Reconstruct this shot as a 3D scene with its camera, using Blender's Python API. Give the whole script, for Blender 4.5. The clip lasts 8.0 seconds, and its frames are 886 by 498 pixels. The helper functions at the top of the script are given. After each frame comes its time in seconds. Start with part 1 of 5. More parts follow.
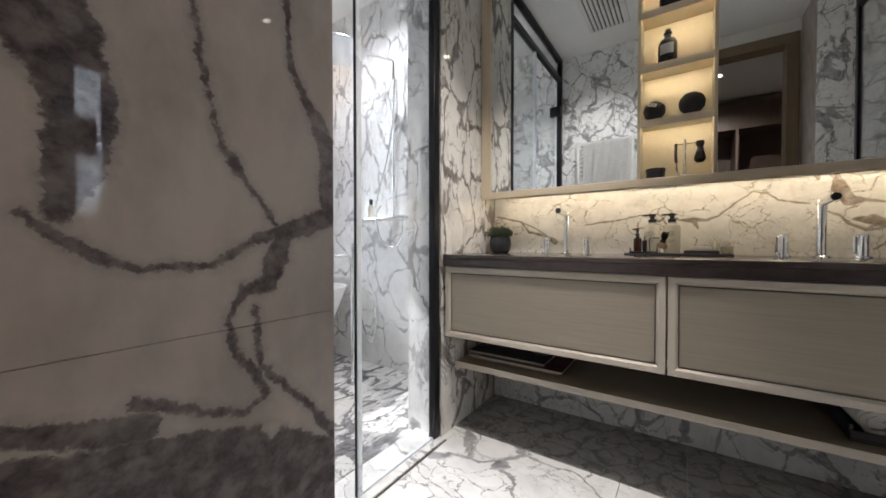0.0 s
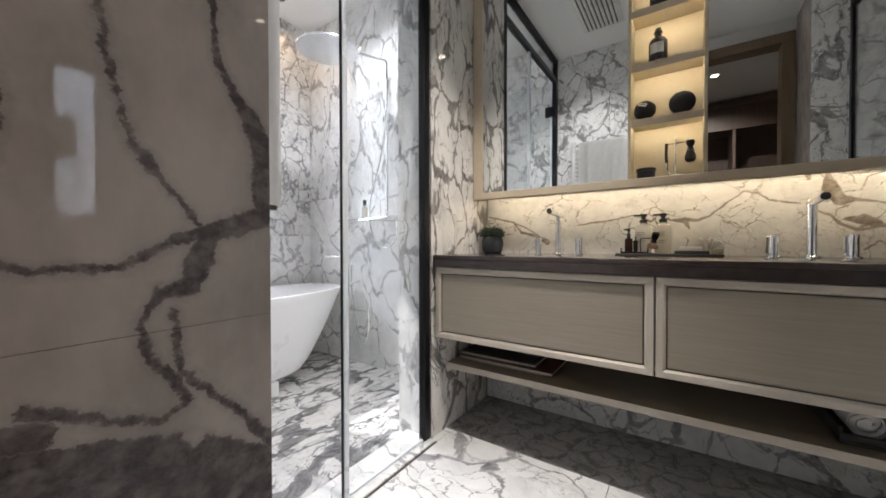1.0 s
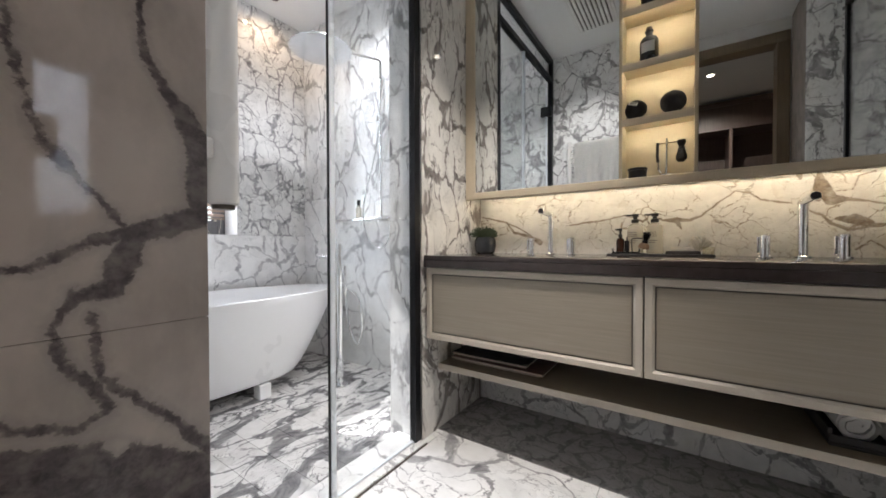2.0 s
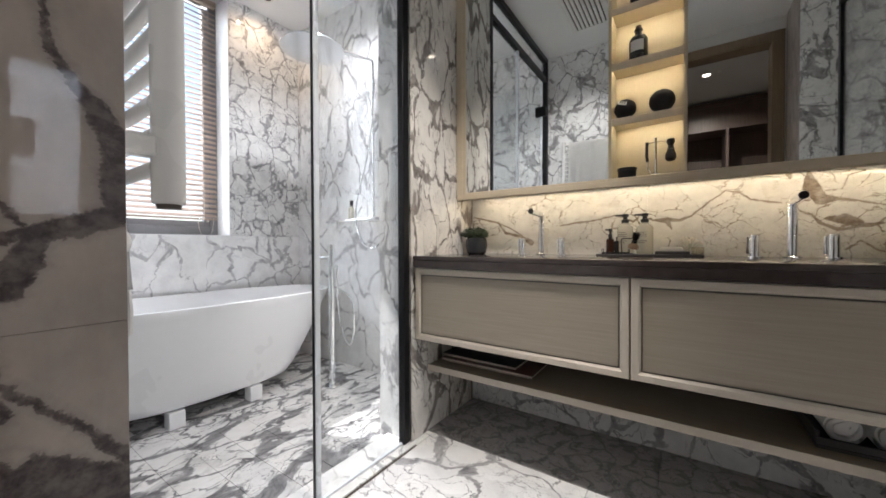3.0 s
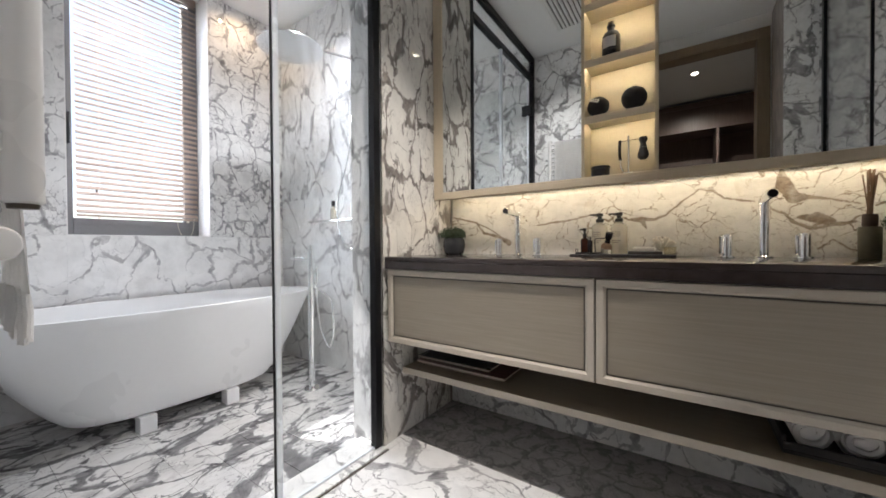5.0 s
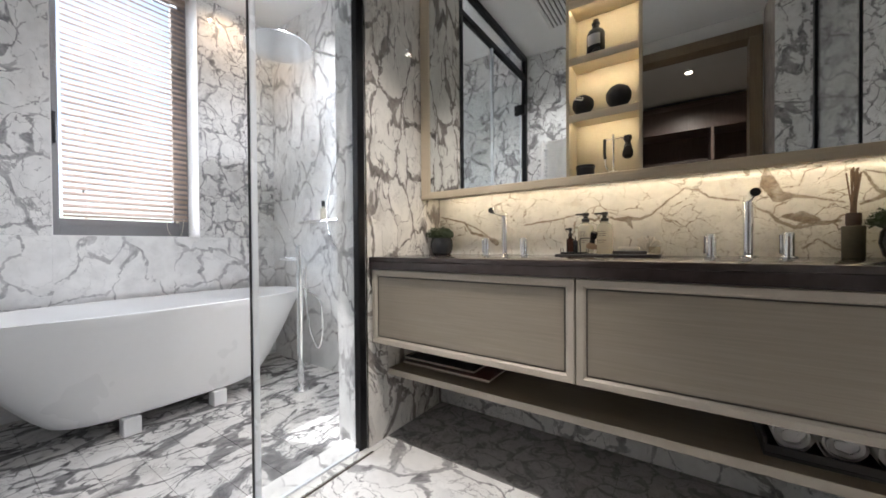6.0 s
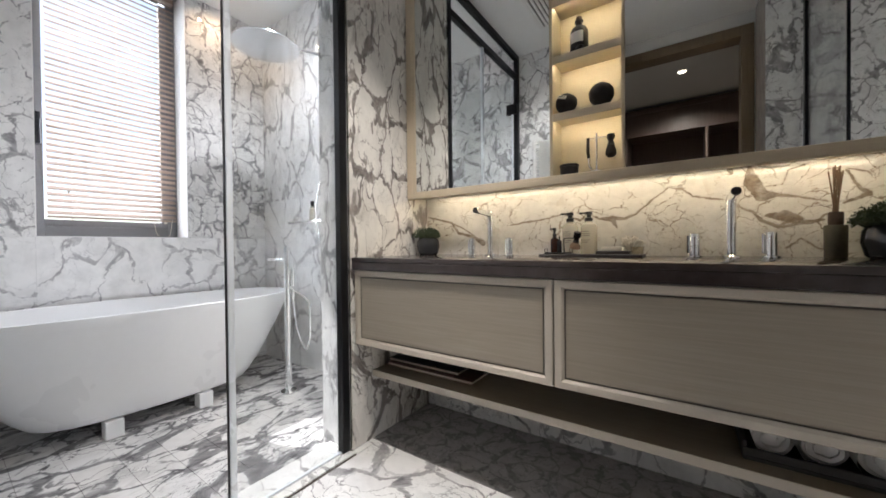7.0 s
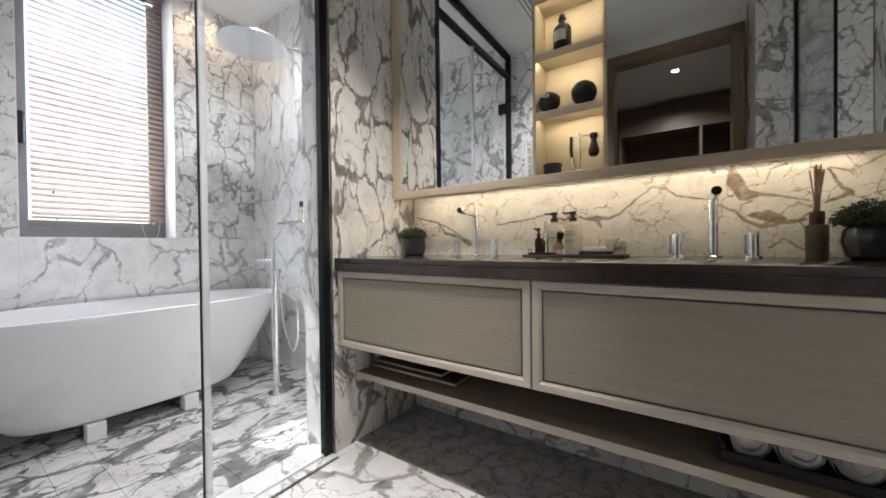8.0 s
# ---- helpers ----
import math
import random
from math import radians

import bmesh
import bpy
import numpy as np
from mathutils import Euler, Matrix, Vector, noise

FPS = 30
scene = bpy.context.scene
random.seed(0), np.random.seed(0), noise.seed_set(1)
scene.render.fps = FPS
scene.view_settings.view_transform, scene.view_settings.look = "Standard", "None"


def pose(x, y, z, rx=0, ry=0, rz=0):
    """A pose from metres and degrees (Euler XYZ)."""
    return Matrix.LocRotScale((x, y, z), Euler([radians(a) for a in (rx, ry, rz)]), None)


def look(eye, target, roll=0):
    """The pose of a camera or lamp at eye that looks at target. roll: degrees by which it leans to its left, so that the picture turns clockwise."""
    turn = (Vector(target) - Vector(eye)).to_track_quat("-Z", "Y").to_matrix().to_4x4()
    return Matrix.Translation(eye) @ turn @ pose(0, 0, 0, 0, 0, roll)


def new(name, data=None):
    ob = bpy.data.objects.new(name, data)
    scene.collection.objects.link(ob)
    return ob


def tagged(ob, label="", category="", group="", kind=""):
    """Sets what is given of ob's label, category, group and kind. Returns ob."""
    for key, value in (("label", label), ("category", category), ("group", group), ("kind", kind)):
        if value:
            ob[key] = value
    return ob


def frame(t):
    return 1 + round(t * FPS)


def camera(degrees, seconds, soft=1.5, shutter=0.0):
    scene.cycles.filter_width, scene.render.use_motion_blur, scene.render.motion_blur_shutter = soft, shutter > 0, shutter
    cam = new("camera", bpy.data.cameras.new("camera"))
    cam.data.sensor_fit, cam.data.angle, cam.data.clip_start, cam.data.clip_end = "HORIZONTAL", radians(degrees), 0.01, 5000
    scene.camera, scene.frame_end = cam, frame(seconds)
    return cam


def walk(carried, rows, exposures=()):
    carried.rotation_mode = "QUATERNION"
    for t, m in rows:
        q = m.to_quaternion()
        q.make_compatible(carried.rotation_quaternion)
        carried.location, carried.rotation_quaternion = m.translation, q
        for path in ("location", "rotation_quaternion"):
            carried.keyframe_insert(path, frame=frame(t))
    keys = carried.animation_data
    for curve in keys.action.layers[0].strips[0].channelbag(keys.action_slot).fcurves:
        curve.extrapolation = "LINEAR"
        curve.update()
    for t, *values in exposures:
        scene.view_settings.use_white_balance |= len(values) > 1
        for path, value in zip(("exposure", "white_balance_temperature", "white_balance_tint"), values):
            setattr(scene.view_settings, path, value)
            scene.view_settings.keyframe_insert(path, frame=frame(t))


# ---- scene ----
cam = camera(103.1, 8.0, soft=1.7)
METRES, EYE, TILT, LEAN, TURN = 0.5, 0.94, 0.0, 0.0, 34.4
ROWS = [
    (0.0, 0.0, 0.0, 0.0, -0.0, -0.89, 0.02),
    (0.5, 0.0457, 0.0103, 0.0004, 0.01, -0.86, 0.03),
    (1.0, 0.0967, 0.0191, 0.0001, 0.05, -0.8, 0.09),
    (1.5, 0.1376, 0.029, 0.0003, 0.03, -0.77, 0.12),
    (3.0, 0.2893, 0.0621, 0.0, 0.08, -0.69, 0.19),
    (3.5, 0.3458, 0.0752, -0.0015, 0.06, -0.64, 0.22),
    (4.0, 0.4121, 0.0883, 0.0023, 0.05, -0.68, 0.27),
    (4.5, 0.4761, 0.1034, 0.0022, 0.03, -0.67, 0.33),
    (6.0, 0.6814, 0.1476, -0.0016, 0.02, -0.62, 0.46),
    (6.5, 0.757, 0.1651, -0.0002, 0.06, -0.64, 0.54),
    (7.0, 0.8315, 0.1821, -0.0023, 0.02, -0.58, 0.58),
    (7.5, 0.9011, 0.1968, -0.001, -0.02, -0.59, 0.64),
    (8.0, 0.9764, 0.214, -0.0008, -0.05, -0.58, 0.66),
]
walk(cam, [(t, pose(0, 0, EYE, TILT, LEAN, TURN) @ pose(METRES * x, METRES * y, METRES * z, 90 + pitch, roll, yaw)) for t, x, y, z, yaw, pitch, roll in ROWS],
     exposures=[(0.0, 0.80, 6100.0, 13.0), (8.0, 0.80, 6100.0, 13.0)])

# ---- light: sky, sun, daylight in the two window openings ----
SUN_AZ, SUN_EL = (0.951, 0.309), 47.0
world = bpy.data.worlds.new("sky")
scene.world = world
world.use_nodes = True
wn = world.node_tree
sky = wn.nodes.new("ShaderNodeTexSky")
sky.sky_type, sky.sun_disc = "NISHITA", False
sky.sun_elevation, sky.sun_rotation = radians(SUN_EL), math.atan2(-SUN_AZ[0], -SUN_AZ[1])
wn.links.new(sky.outputs[0], wn.nodes["Background"].inputs[0])
wn.nodes["Background"].inputs[1].default_value = 0.15

sun_data = bpy.data.lights.new("sun", "SUN")
sun_data.energy, sun_data.angle, sun_data.color = 4.2, radians(0.6), (1.0, 0.95, 0.88)
sun = new("sun", sun_data)
ce, se = math.cos(radians(SUN_EL)), math.sin(radians(SUN_EL))
sun.matrix_world = look((0, 0, 6), (SUN_AZ[0] * ce, SUN_AZ[1] * ce, 6 - se))


def area_lamp(name, eye, target, w, h, watts, colour):
    d = bpy.data.lights.new(name, "AREA")
    d.shape, d.size, d.size_y, d.energy, d.color = "RECTANGLE", w, h, watts, colour
    ob = new(name, d)
    ob.matrix_world = look(eye, target)
    return ob


DAY = (0.93, 0.97, 1.0)
area_lamp("sky_light_west", (-3.12, 1.12, 1.95), (0, 1.12, 1.95), 1.7, 2.4, 100, DAY)
area_lamp("sky_light_east", (3.45, 0.56, 1.75), (0, 0.56, 1.75), 0.8, 1.5, 24, DAY)


# ---- node helpers and materials ----
def material(name):
    m = bpy.data.materials.new(name)
    m.use_nodes = True
    return m, m.node_tree, m.node_tree.nodes["Principled BSDF"]


def node(nt, kind, **values):
    n = nt.nodes.new(kind)
    for k, v in values.items():
        n.inputs[k].default_value = v
    return n


def math_node(nt, op, a, b=None, clamp=False):
    n = nt.nodes.new("ShaderNodeMath")
    n.operation, n.use_clamp = op, clamp
    for i, v in enumerate((a, b)):
        if v is None:
            continue
        if isinstance(v, (int, float)):
            n.inputs[i].default_value = v
        else:
            nt.links.new(v, n.inputs[i])
    return n.outputs[0]


def ramp(nt, fac, stops):
    n = nt.nodes.new("ShaderNodeValToRGB")
    e = n.color_ramp.elements
    while len(e) < len(stops):
        e.new(0.5)
    for el, (p, c) in zip(e, stops):
        el.position = p
        el.color = (*c, 1) if isinstance(c, tuple) else (c, c, c, 1)
    nt.links.new(fac, n.inputs[0])
    return n.outputs[0]


def mix(nt, fac, a, b, kind="MIX"):
    n = nt.nodes.new("ShaderNodeMix")
    n.data_type, n.blend_type = "RGBA", kind
    for i, v in ((0, fac), (6, a), (7, b)):
        if isinstance(v, (int, float)):
            n.inputs[i].default_value = v
        elif isinstance(v, tuple):
            n.inputs[i].default_value = (*v, 1)
        else:
            nt.links.new(v, n.inputs[i])
    return n.outputs[2]


def placed(nt, scale=(1, 1, 1), turn=(0, 0, 0), shift=(0, 0, 0)):
    geo = nt.nodes.new("ShaderNodeNewGeometry")
    mp = nt.nodes.new("ShaderNodeMapping")
    mp.inputs["Location"].default_value = shift
    mp.inputs["Rotation"].default_value = [radians(a) for a in turn]
    mp.inputs["Scale"].default_value = scale
    nt.links.new(geo.outputs["Position"], mp.inputs["Vector"])
    return mp.outputs[0]


def warp(nt, vec, scale, amount, detail=5.0):
    nz = node(nt, "ShaderNodeTexNoise", Scale=scale, Detail=detail, Roughness=0.6)
    nt.links.new(vec, nz.inputs["Vector"])
    sub = nt.nodes.new("ShaderNodeVectorMath")
    sub.operation = "SUBTRACT"
    nt.links.new(nz.outputs["Color"], sub.inputs[0])
    sub.inputs[1].default_value = (0.5, 0.5, 0.5)
    mul = nt.nodes.new("ShaderNodeVectorMath")
    mul.operation = "SCALE"
    nt.links.new(sub.outputs[0], mul.inputs[0])
    mul.inputs["Scale"].default_value = amount
    add = nt.nodes.new("ShaderNodeVectorMath")
    nt.links.new(vec, add.inputs[0])
    nt.links.new(mul.outputs[0], add.inputs[1])
    return add.outputs[0]


def noise_of(nt, vec, scale, detail=4.0, rough=0.55):
    nz = node(nt, "ShaderNodeTexNoise", Scale=scale, Detail=detail, Roughness=rough)
    nt.links.new(vec, nz.inputs["Vector"])
    return nz.outputs["Fac"]


def cells(nt, vec, scale):
    v = nt.nodes.new("ShaderNodeTexVoronoi")
    v.feature = "DISTANCE_TO_EDGE"
    v.inputs["Scale"].default_value = scale
    nt.links.new(vec, v.inputs["Vector"])
    return v.outputs["Distance"]


def strokes(nt, flat, lines):
    """Signed distance in metres to a set of veins; each vein is a line of (u, v, half width) points."""
    def vm(op, a, b=None):
        n = nt.nodes.new("ShaderNodeVectorMath")
        n.operation = op
        for i, v in enumerate((a, b)):
            if isinstance(v, tuple):
                n.inputs[i].default_value = v
            elif v is not None:
                nt.links.new(v, n.inputs[i])
        return n
    best = None
    for line in lines:
        for (u0, v0, w0), (u1, v1, w1) in zip(line, line[1:]):
            du, dv = u1 - u0, v1 - v0
            q = vm("SUBTRACT", flat, (u0, v0, 0.0)).outputs[0]
            h = math_node(nt, "MULTIPLY", vm("DOT_PRODUCT", q, (du, dv, 0.0)).outputs["Value"], 1.0 / (du * du + dv * dv), True)
            back = vm("SCALE", (du, dv, 0.0))
            nt.links.new(h, back.inputs["Scale"])
            d = vm("LENGTH", vm("SUBTRACT", q, back.outputs[0]).outputs[0]).outputs["Value"]
            wide = math_node(nt, "ADD", math_node(nt, "MULTIPLY", h, w1 - w0), w0)
            g = math_node(nt, "SUBTRACT", d, wide)
            best = g if best is None else math_node(nt, "MINIMUM", best, g)
    return best


def marble(name, scale=6.0, stretch=(1, 1, 1), turn=(0, 0, 0), shift=(0, 0, 0), white=(0.80, 0.795, 0.785),
           vein=(0.10, 0.097, 0.105), body=(0.33, 0.325, 0.335), thick=0.10, patch=0.58, rough=0.05, swirl=1.0, rag=0.11, crack=0.5, mids=0.95, bits=0.85, frags=0.55, fine=1.0, lines=None, axis=0, soft=0.002, ragged_at=60.0, rag_by=0.006, keep=None, cloudy=0.86, gloss=0.5):
    """Polished breccia marble: pale pebbles of uneven size, edged by a ragged net of grey veins that swell into smoky wedges."""
    m, nt, b = material(name)
    vec = placed(nt, tuple(s * scale for s in stretch), turn, shift)
    w1 = warp(nt, warp(nt, vec, 0.40, 1.9 * swirl, 2.0), 1.25, 0.75 * swirl, 5.0)
    ragged = noise_of(nt, w1, 5.0 * fine, 7.0, 0.68)
    slow = noise_of(nt, vec, 0.40, 3.0, 0.5)
    edge = math_node(nt, "MULTIPLY", math_node(nt, "SUBTRACT", ragged, 0.5), rag)
    big = math_node(nt, "ADD", cells(nt, w1, 0.62), edge)
    mid = math_node(nt, "ADD", cells(nt, warp(nt, w1, 2.6, 0.30), 1.35), math_node(nt, "MULTIPLY", edge, 0.7))
    tiny = math_node(nt, "ADD", cells(nt, warp(nt, w1, 5.0, 0.25), 3.4), math_node(nt, "MULTIPLY", edge, 0.6))
    # veins are broad in some stretches and hair-thin in others
    swell = ramp(nt, noise_of(nt, w1, 0.9, 3.0), [(0.36, 0.0), (0.50, 0.30), (0.66, 1.0)])
    width = math_node(nt, "MULTIPLY", swell, thick)

    def net(dist, wide, sharp):
        t = math_node(nt, "DIVIDE", dist, math_node(nt, "ADD", wide, 0.006))
        return ramp(nt, math_node(nt, "SUBTRACT", 1.0, t, True), [(0.0, 0.0), (sharp, 0.85), (1.0, 1.0)])
    v_big = net(big, width, 0.30)
    v_mid = math_node(nt, "MULTIPLY", net(mid, math_node(nt, "MULTIPLY", width, 0.6), 0.35), ramp(nt, noise_of(nt, w1, 0.8, 2.0), [(0.40, 0.0), (0.52, mids)]))
    v_tiny = math_node(nt, "MULTIPLY", net(tiny, math_node(nt, "MULTIPLY", width, 0.5), 0.4), ramp(nt, slow, [(0.47, 0.0), (0.58, bits)]))
    fissure = cells(nt, warp(nt, vec, 1.6, 0.6, 6.0), 1.9)
    v_crack = math_node(nt, "MULTIPLY", net(fissure, 0.004, 0.6), ramp(nt, noise_of(nt, vec, 1.3, 2.0), [(0.48, 0.0), (0.60, crack)]))
    # smoky wedges against the veins
    near = math_node(nt, "SUBTRACT", 1.0, math_node(nt, "MULTIPLY", big, 5.0), True)
    smoke = math_node(nt, "MULTIPLY", ramp(nt, noise_of(nt, w1, 1.4, 6.0, 0.65), [(patch, 0.0), (patch + 0.06, 1.0)]), near)
    cloud = ramp(nt, noise_of(nt, vec, 1.8, 6.0, 0.6), [(0.32, tuple(c * cloudy for c in white)), (0.60, white)])
    tone = ramp(nt, noise_of(nt, w1, 3.2 * fine, 5.0, 0.7), [(0.36, vein), (0.62, body)])
    # some of the small fragments are grey themselves
    frag = nt.nodes.new("ShaderNodeTexVoronoi")
    frag.inputs["Scale"].default_value = 1.35
    nt.links.new(warp(nt, w1, 2.6, 0.30), frag.inputs["Vector"])
    grey = ramp(nt, frag.outputs["Color"], [(0.60, 0.0), (0.78, frags)])
    grey = math_node(nt, "MULTIPLY", grey, ramp(nt, noise_of(nt, w1, 0.7, 3.0), [(0.46, 0.0), (0.60, 1.0)]))
    col = mix(nt, math_node(nt, "MULTIPLY", grey, ramp(nt, ragged, [(0.35, 0.5), (0.65, 1.0)])), cloud, body)
    col = mix(nt, v_crack, col, body)
    col = mix(nt, v_tiny, col, tone)
    col = mix(nt, v_mid, col, tone)
    col = mix(nt, math_node(nt, "MULTIPLY", smoke, 0.9), col, tone)
    if not lines:
        col = mix(nt, v_big, col, tone)
    if lines:
        # the main veins of the slab, each with ragged shores, a grey halo and mottled filling
        sep, flat = nt.nodes.new("ShaderNodeSeparateXYZ"), nt.nodes.new("ShaderNodeCombineXYZ")
        nt.links.new(placed(nt), sep.inputs[0])
        nt.links.new(sep.outputs[1 - axis], flat.inputs[0])
        nt.links.new(sep.outputs[2], flat.inputs[1])
        wob = warp(nt, warp(nt, flat.outputs[0], ragged_at, rag_by, 4.0), ragged_at * 4, rag_by * 0.45, 4.0)
        g = strokes(nt, wob, lines)
        if keep:
            g = math_node(nt, "MAXIMUM", g, math_node(nt, "MULTIPLY", strokes(nt, wob, keep), -1.0))

        def band(lo, hi, top):
            mr = node(nt, "ShaderNodeMapRange", **{"From Min": hi, "From Max": lo, "To Min": 0.0, "To Max": top})
            nt.links.new(g, mr.inputs["Value"])
            return mr.outputs[0]
        fill = noise_of(nt, wob, ragged_at * 0.9, 9.0, 0.74)
        patchy = ramp(nt, noise_of(nt, flat.outputs[0], ragged_at * 0.7, 3.0), [(0.36, 0.62), (0.56, 1.0)])
        bed = ramp(nt, fill, [(0.34, vein), (0.52, tuple(0.5 * (p + q) for p, q in zip(vein, body))), (0.70, body)])
        col = mix(nt, band(0.0, soft * 5, 0.30), col, body)
        col = mix(nt, math_node(nt, "MULTIPLY", band(-soft, soft, 0.94), patchy), col, bed)
        # a dark rim along the shore
        rim = math_node(nt, "SUBTRACT", 1.0, math_node(nt, "DIVIDE", math_node(nt, "ABSOLUTE", g), soft * 1.2), True)
        col = mix(nt, math_node(nt, "MULTIPLY", math_node(nt, "MULTIPLY", rim, patchy), ramp(nt, fill, [(0.40, 0.75), (0.60, 0.1)])), col, vein)
    nt.links.new(col, b.inputs["Base Color"])
    nt.links.new(ramp(nt, ragged, [(0.3, rough * 0.8), (0.8, rough * 1.5)]), b.inputs["Roughness"])
    b.inputs["IOR"].default_value = 1.5
    b.inputs["Specular IOR Level"].default_value = gloss
    return m


def plain(name, colour, rough=0.5, metal=0.0, vary=0.06, grain=40.0, bump=0.05, stretch=(1, 1, 1), **more):
    """A surface with slight change of tone at two sizes, uneven gloss and fine relief."""
    m, nt, b = material(name)
    vec = placed(nt, stretch)
    fine, broad = noise_of(nt, vec, grain, 5.0), noise_of(nt, vec, grain * 0.07 + 0.7, 3.0)
    tone = math_node(nt, "ADD", math_node(nt, "MULTIPLY", fine, 0.5), math_node(nt, "MULTIPLY", broad, 0.5))
    col = ramp(nt, tone, [(0.3, tuple(c * (1 - vary) for c in colour)), (0.7, tuple(min(1, c * (1 + vary)) for c in colour))])
    nt.links.new(col, b.inputs["Base Color"])
    nt.links.new(ramp(nt, broad, [(0.3, max(0.02, rough * 0.85)), (0.7, min(1, rough * 1.15))]), b.inputs["Roughness"])
    b.inputs["Metallic"].default_value = metal
    if bump:
        bp = node(nt, "ShaderNodeBump", Strength=bump, Distance=0.002)
        nt.links.new(fine, bp.inputs["Height"])
        nt.links.new(bp.outputs[0], b.inputs["Normal"])
    for k, v in more.items():
        b.inputs[k.replace("_", " ")].default_value = v
    return m


def glow(name, colour, strength):
    m, nt, b = material(name)
    b.inputs["Base Color"].default_value = (*colour, 1)
    b.inputs["Emission Color"].default_value = (*colour, 1)
    b.inputs["Emission Strength"].default_value = strength
    return m


def clear(name, tint=(0.978, 0.988, 0.988)):
    """Thin clear pane: lets light straight through and mirrors a little at the surface."""
    m, nt, b = material(name)
    nt.nodes.remove(b)
    tr, gl, fr = nt.nodes.new("ShaderNodeBsdfTransparent"), nt.nodes.new("ShaderNodeBsdfGlossy"), nt.nodes.new("ShaderNodeLayerWeight")
    tr.inputs[0].default_value = (*tint, 1)
    gl.inputs["Roughness"].default_value = 0.01
    mx = nt.nodes.new("ShaderNodeMixShader")
    gloss = math_node(nt, "MULTIPLY_ADD", math_node(nt, "POWER", fr.outputs["Facing"], 4.5), 0.85)
    gloss.node.inputs[2].default_value = 0.035
    nt.links.new(gloss, mx.inputs[0])
    nt.links.new(tr.outputs[0], mx.inputs[1])
    nt.links.new(gl.outputs[0], mx.inputs[2])
    nt.links.new(mx.outputs[0], nt.nodes["Material Output"].inputs[0])
    return m


def frosted(name, colour, through_share=0.55):
    """Thin frosted plastic that lets half of what stands behind show."""
    m, nt, b = material(name)
    b.inputs["Base Color"].default_value, b.inputs["Roughness"].default_value = (*colour, 1), 0.22
    tr, mx = nt.nodes.new("ShaderNodeBsdfTransparent"), nt.nodes.new("ShaderNodeMixShader")
    tr.inputs[0].default_value = (0.97, 0.95, 0.90, 1)
    mx.inputs[0].default_value = through_share
    nt.links.new(b.outputs[0], mx.inputs[1])
    nt.links.new(tr.outputs[0], mx.inputs[2])
    nt.links.new(mx.outputs[0], nt.nodes["Material Output"].inputs[0])
    return m


def timber(name, dark, light, rough=0.42, along=(1.2, 26, 26), grain=3.0, spread=0.5):
    m, nt, b = material(name)
    vec = placed(nt, along)
    streak = noise_of(nt, warp(nt, vec, 0.8, 0.5, 2.0), grain, 6.0, 0.65)
    pores = noise_of(nt, vec, grain * 7, 3.0, 0.7)
    fac = math_node(nt, "ADD", math_node(nt, "MULTIPLY", streak, 0.75), math_node(nt, "MULTIPLY", pores, 0.25))
    nt.links.new(ramp(nt, fac, [(0.5 - spread / 2, dark), (0.5 + spread / 2, light)]), b.inputs["Base Color"])
    b.inputs["Roughness"].default_value = rough
    bp = node(nt, "ShaderNodeBump", Strength=0.12, Distance=0.001)
    nt.links.new(fac, bp.inputs["Height"])
    nt.links.new(bp.outputs[0], b.inputs["Normal"])
    return m


M_WINDOW = marble("marble_window_wall", 6.6, (1, 1, 0.8), (0, 0, 0), (1.3, 0.2, 4.1), (0.84, 0.84, 0.835), (0.19, 0.19, 0.20), (0.48, 0.475, 0.485), 0.085, 0.60)
M_BATH = marble("marble_bath_wall", 7.6, (1, 1, 0.55), (0, 40, 0), (3.3, 7.2, 1.4), (0.84, 0.84, 0.835), (0.25, 0.25, 0.255), (0.52, 0.515, 0.52), 0.080, 0.60, 0.006, gloss=0.12)
M_BRECCIA = marble("marble_breccia_slab", 11.0, (1, 1, 0.85), (0, 0, 18), (2.1, 4.4, 0.7), (0.82, 0.82, 0.81), (0.16, 0.16, 0.17), (0.46, 0.455, 0.465), 0.105, 0.60, 0.03, mids=1.0, bits=0.9, frags=0.5)
M_PIER = marble("marble_pier", 8.0, (1, 1, 0.55), (10, 0, 0), (5.1, 2.2, 8.3), (0.82, 0.795, 0.745), (0.12, 0.105, 0.098), (0.34, 0.305, 0.28), 0.11, 0.62)
# main veins of the slab beside the doorway: (y, z, half width)
NEAR_VEINS = (
    ((0.089, 1.090, 0.0012), (0.094, 1.047, 0.0015), (0.099, 1.024, 0.0010), (0.105, 1.001, 0.0017), (0.112, 0.991, 0.0034), (0.121, 0.980, 0.0013), (0.139, 0.955, 0.0017)),
    ((0.148, 1.130, 0.0014), (0.152, 1.071, 0.0019), (0.162, 1.053, 0.0028), (0.175, 1.035, 0.0066), (0.186, 1.010, 0.0095), (0.187, 0.975, 0.0105)),
    ((0.185, 0.962, 0.0070), (0.164, 0.954, 0.0074), (0.146, 0.949, 0.0055), (0.140, 0.929, 0.0085), (0.135, 0.913, 0.0055), (0.118, 0.909, 0.0030)),
    ((0.144, 0.951, 0.0033), (0.124, 0.941, 0.0019), (0.111, 0.935, 0.0026), (0.099, 0.926, 0.0015), (0.062, 0.926, 0.0016), (0.043, 0.935, 0.0026), (0.023, 0.953, 0.0018)),
)
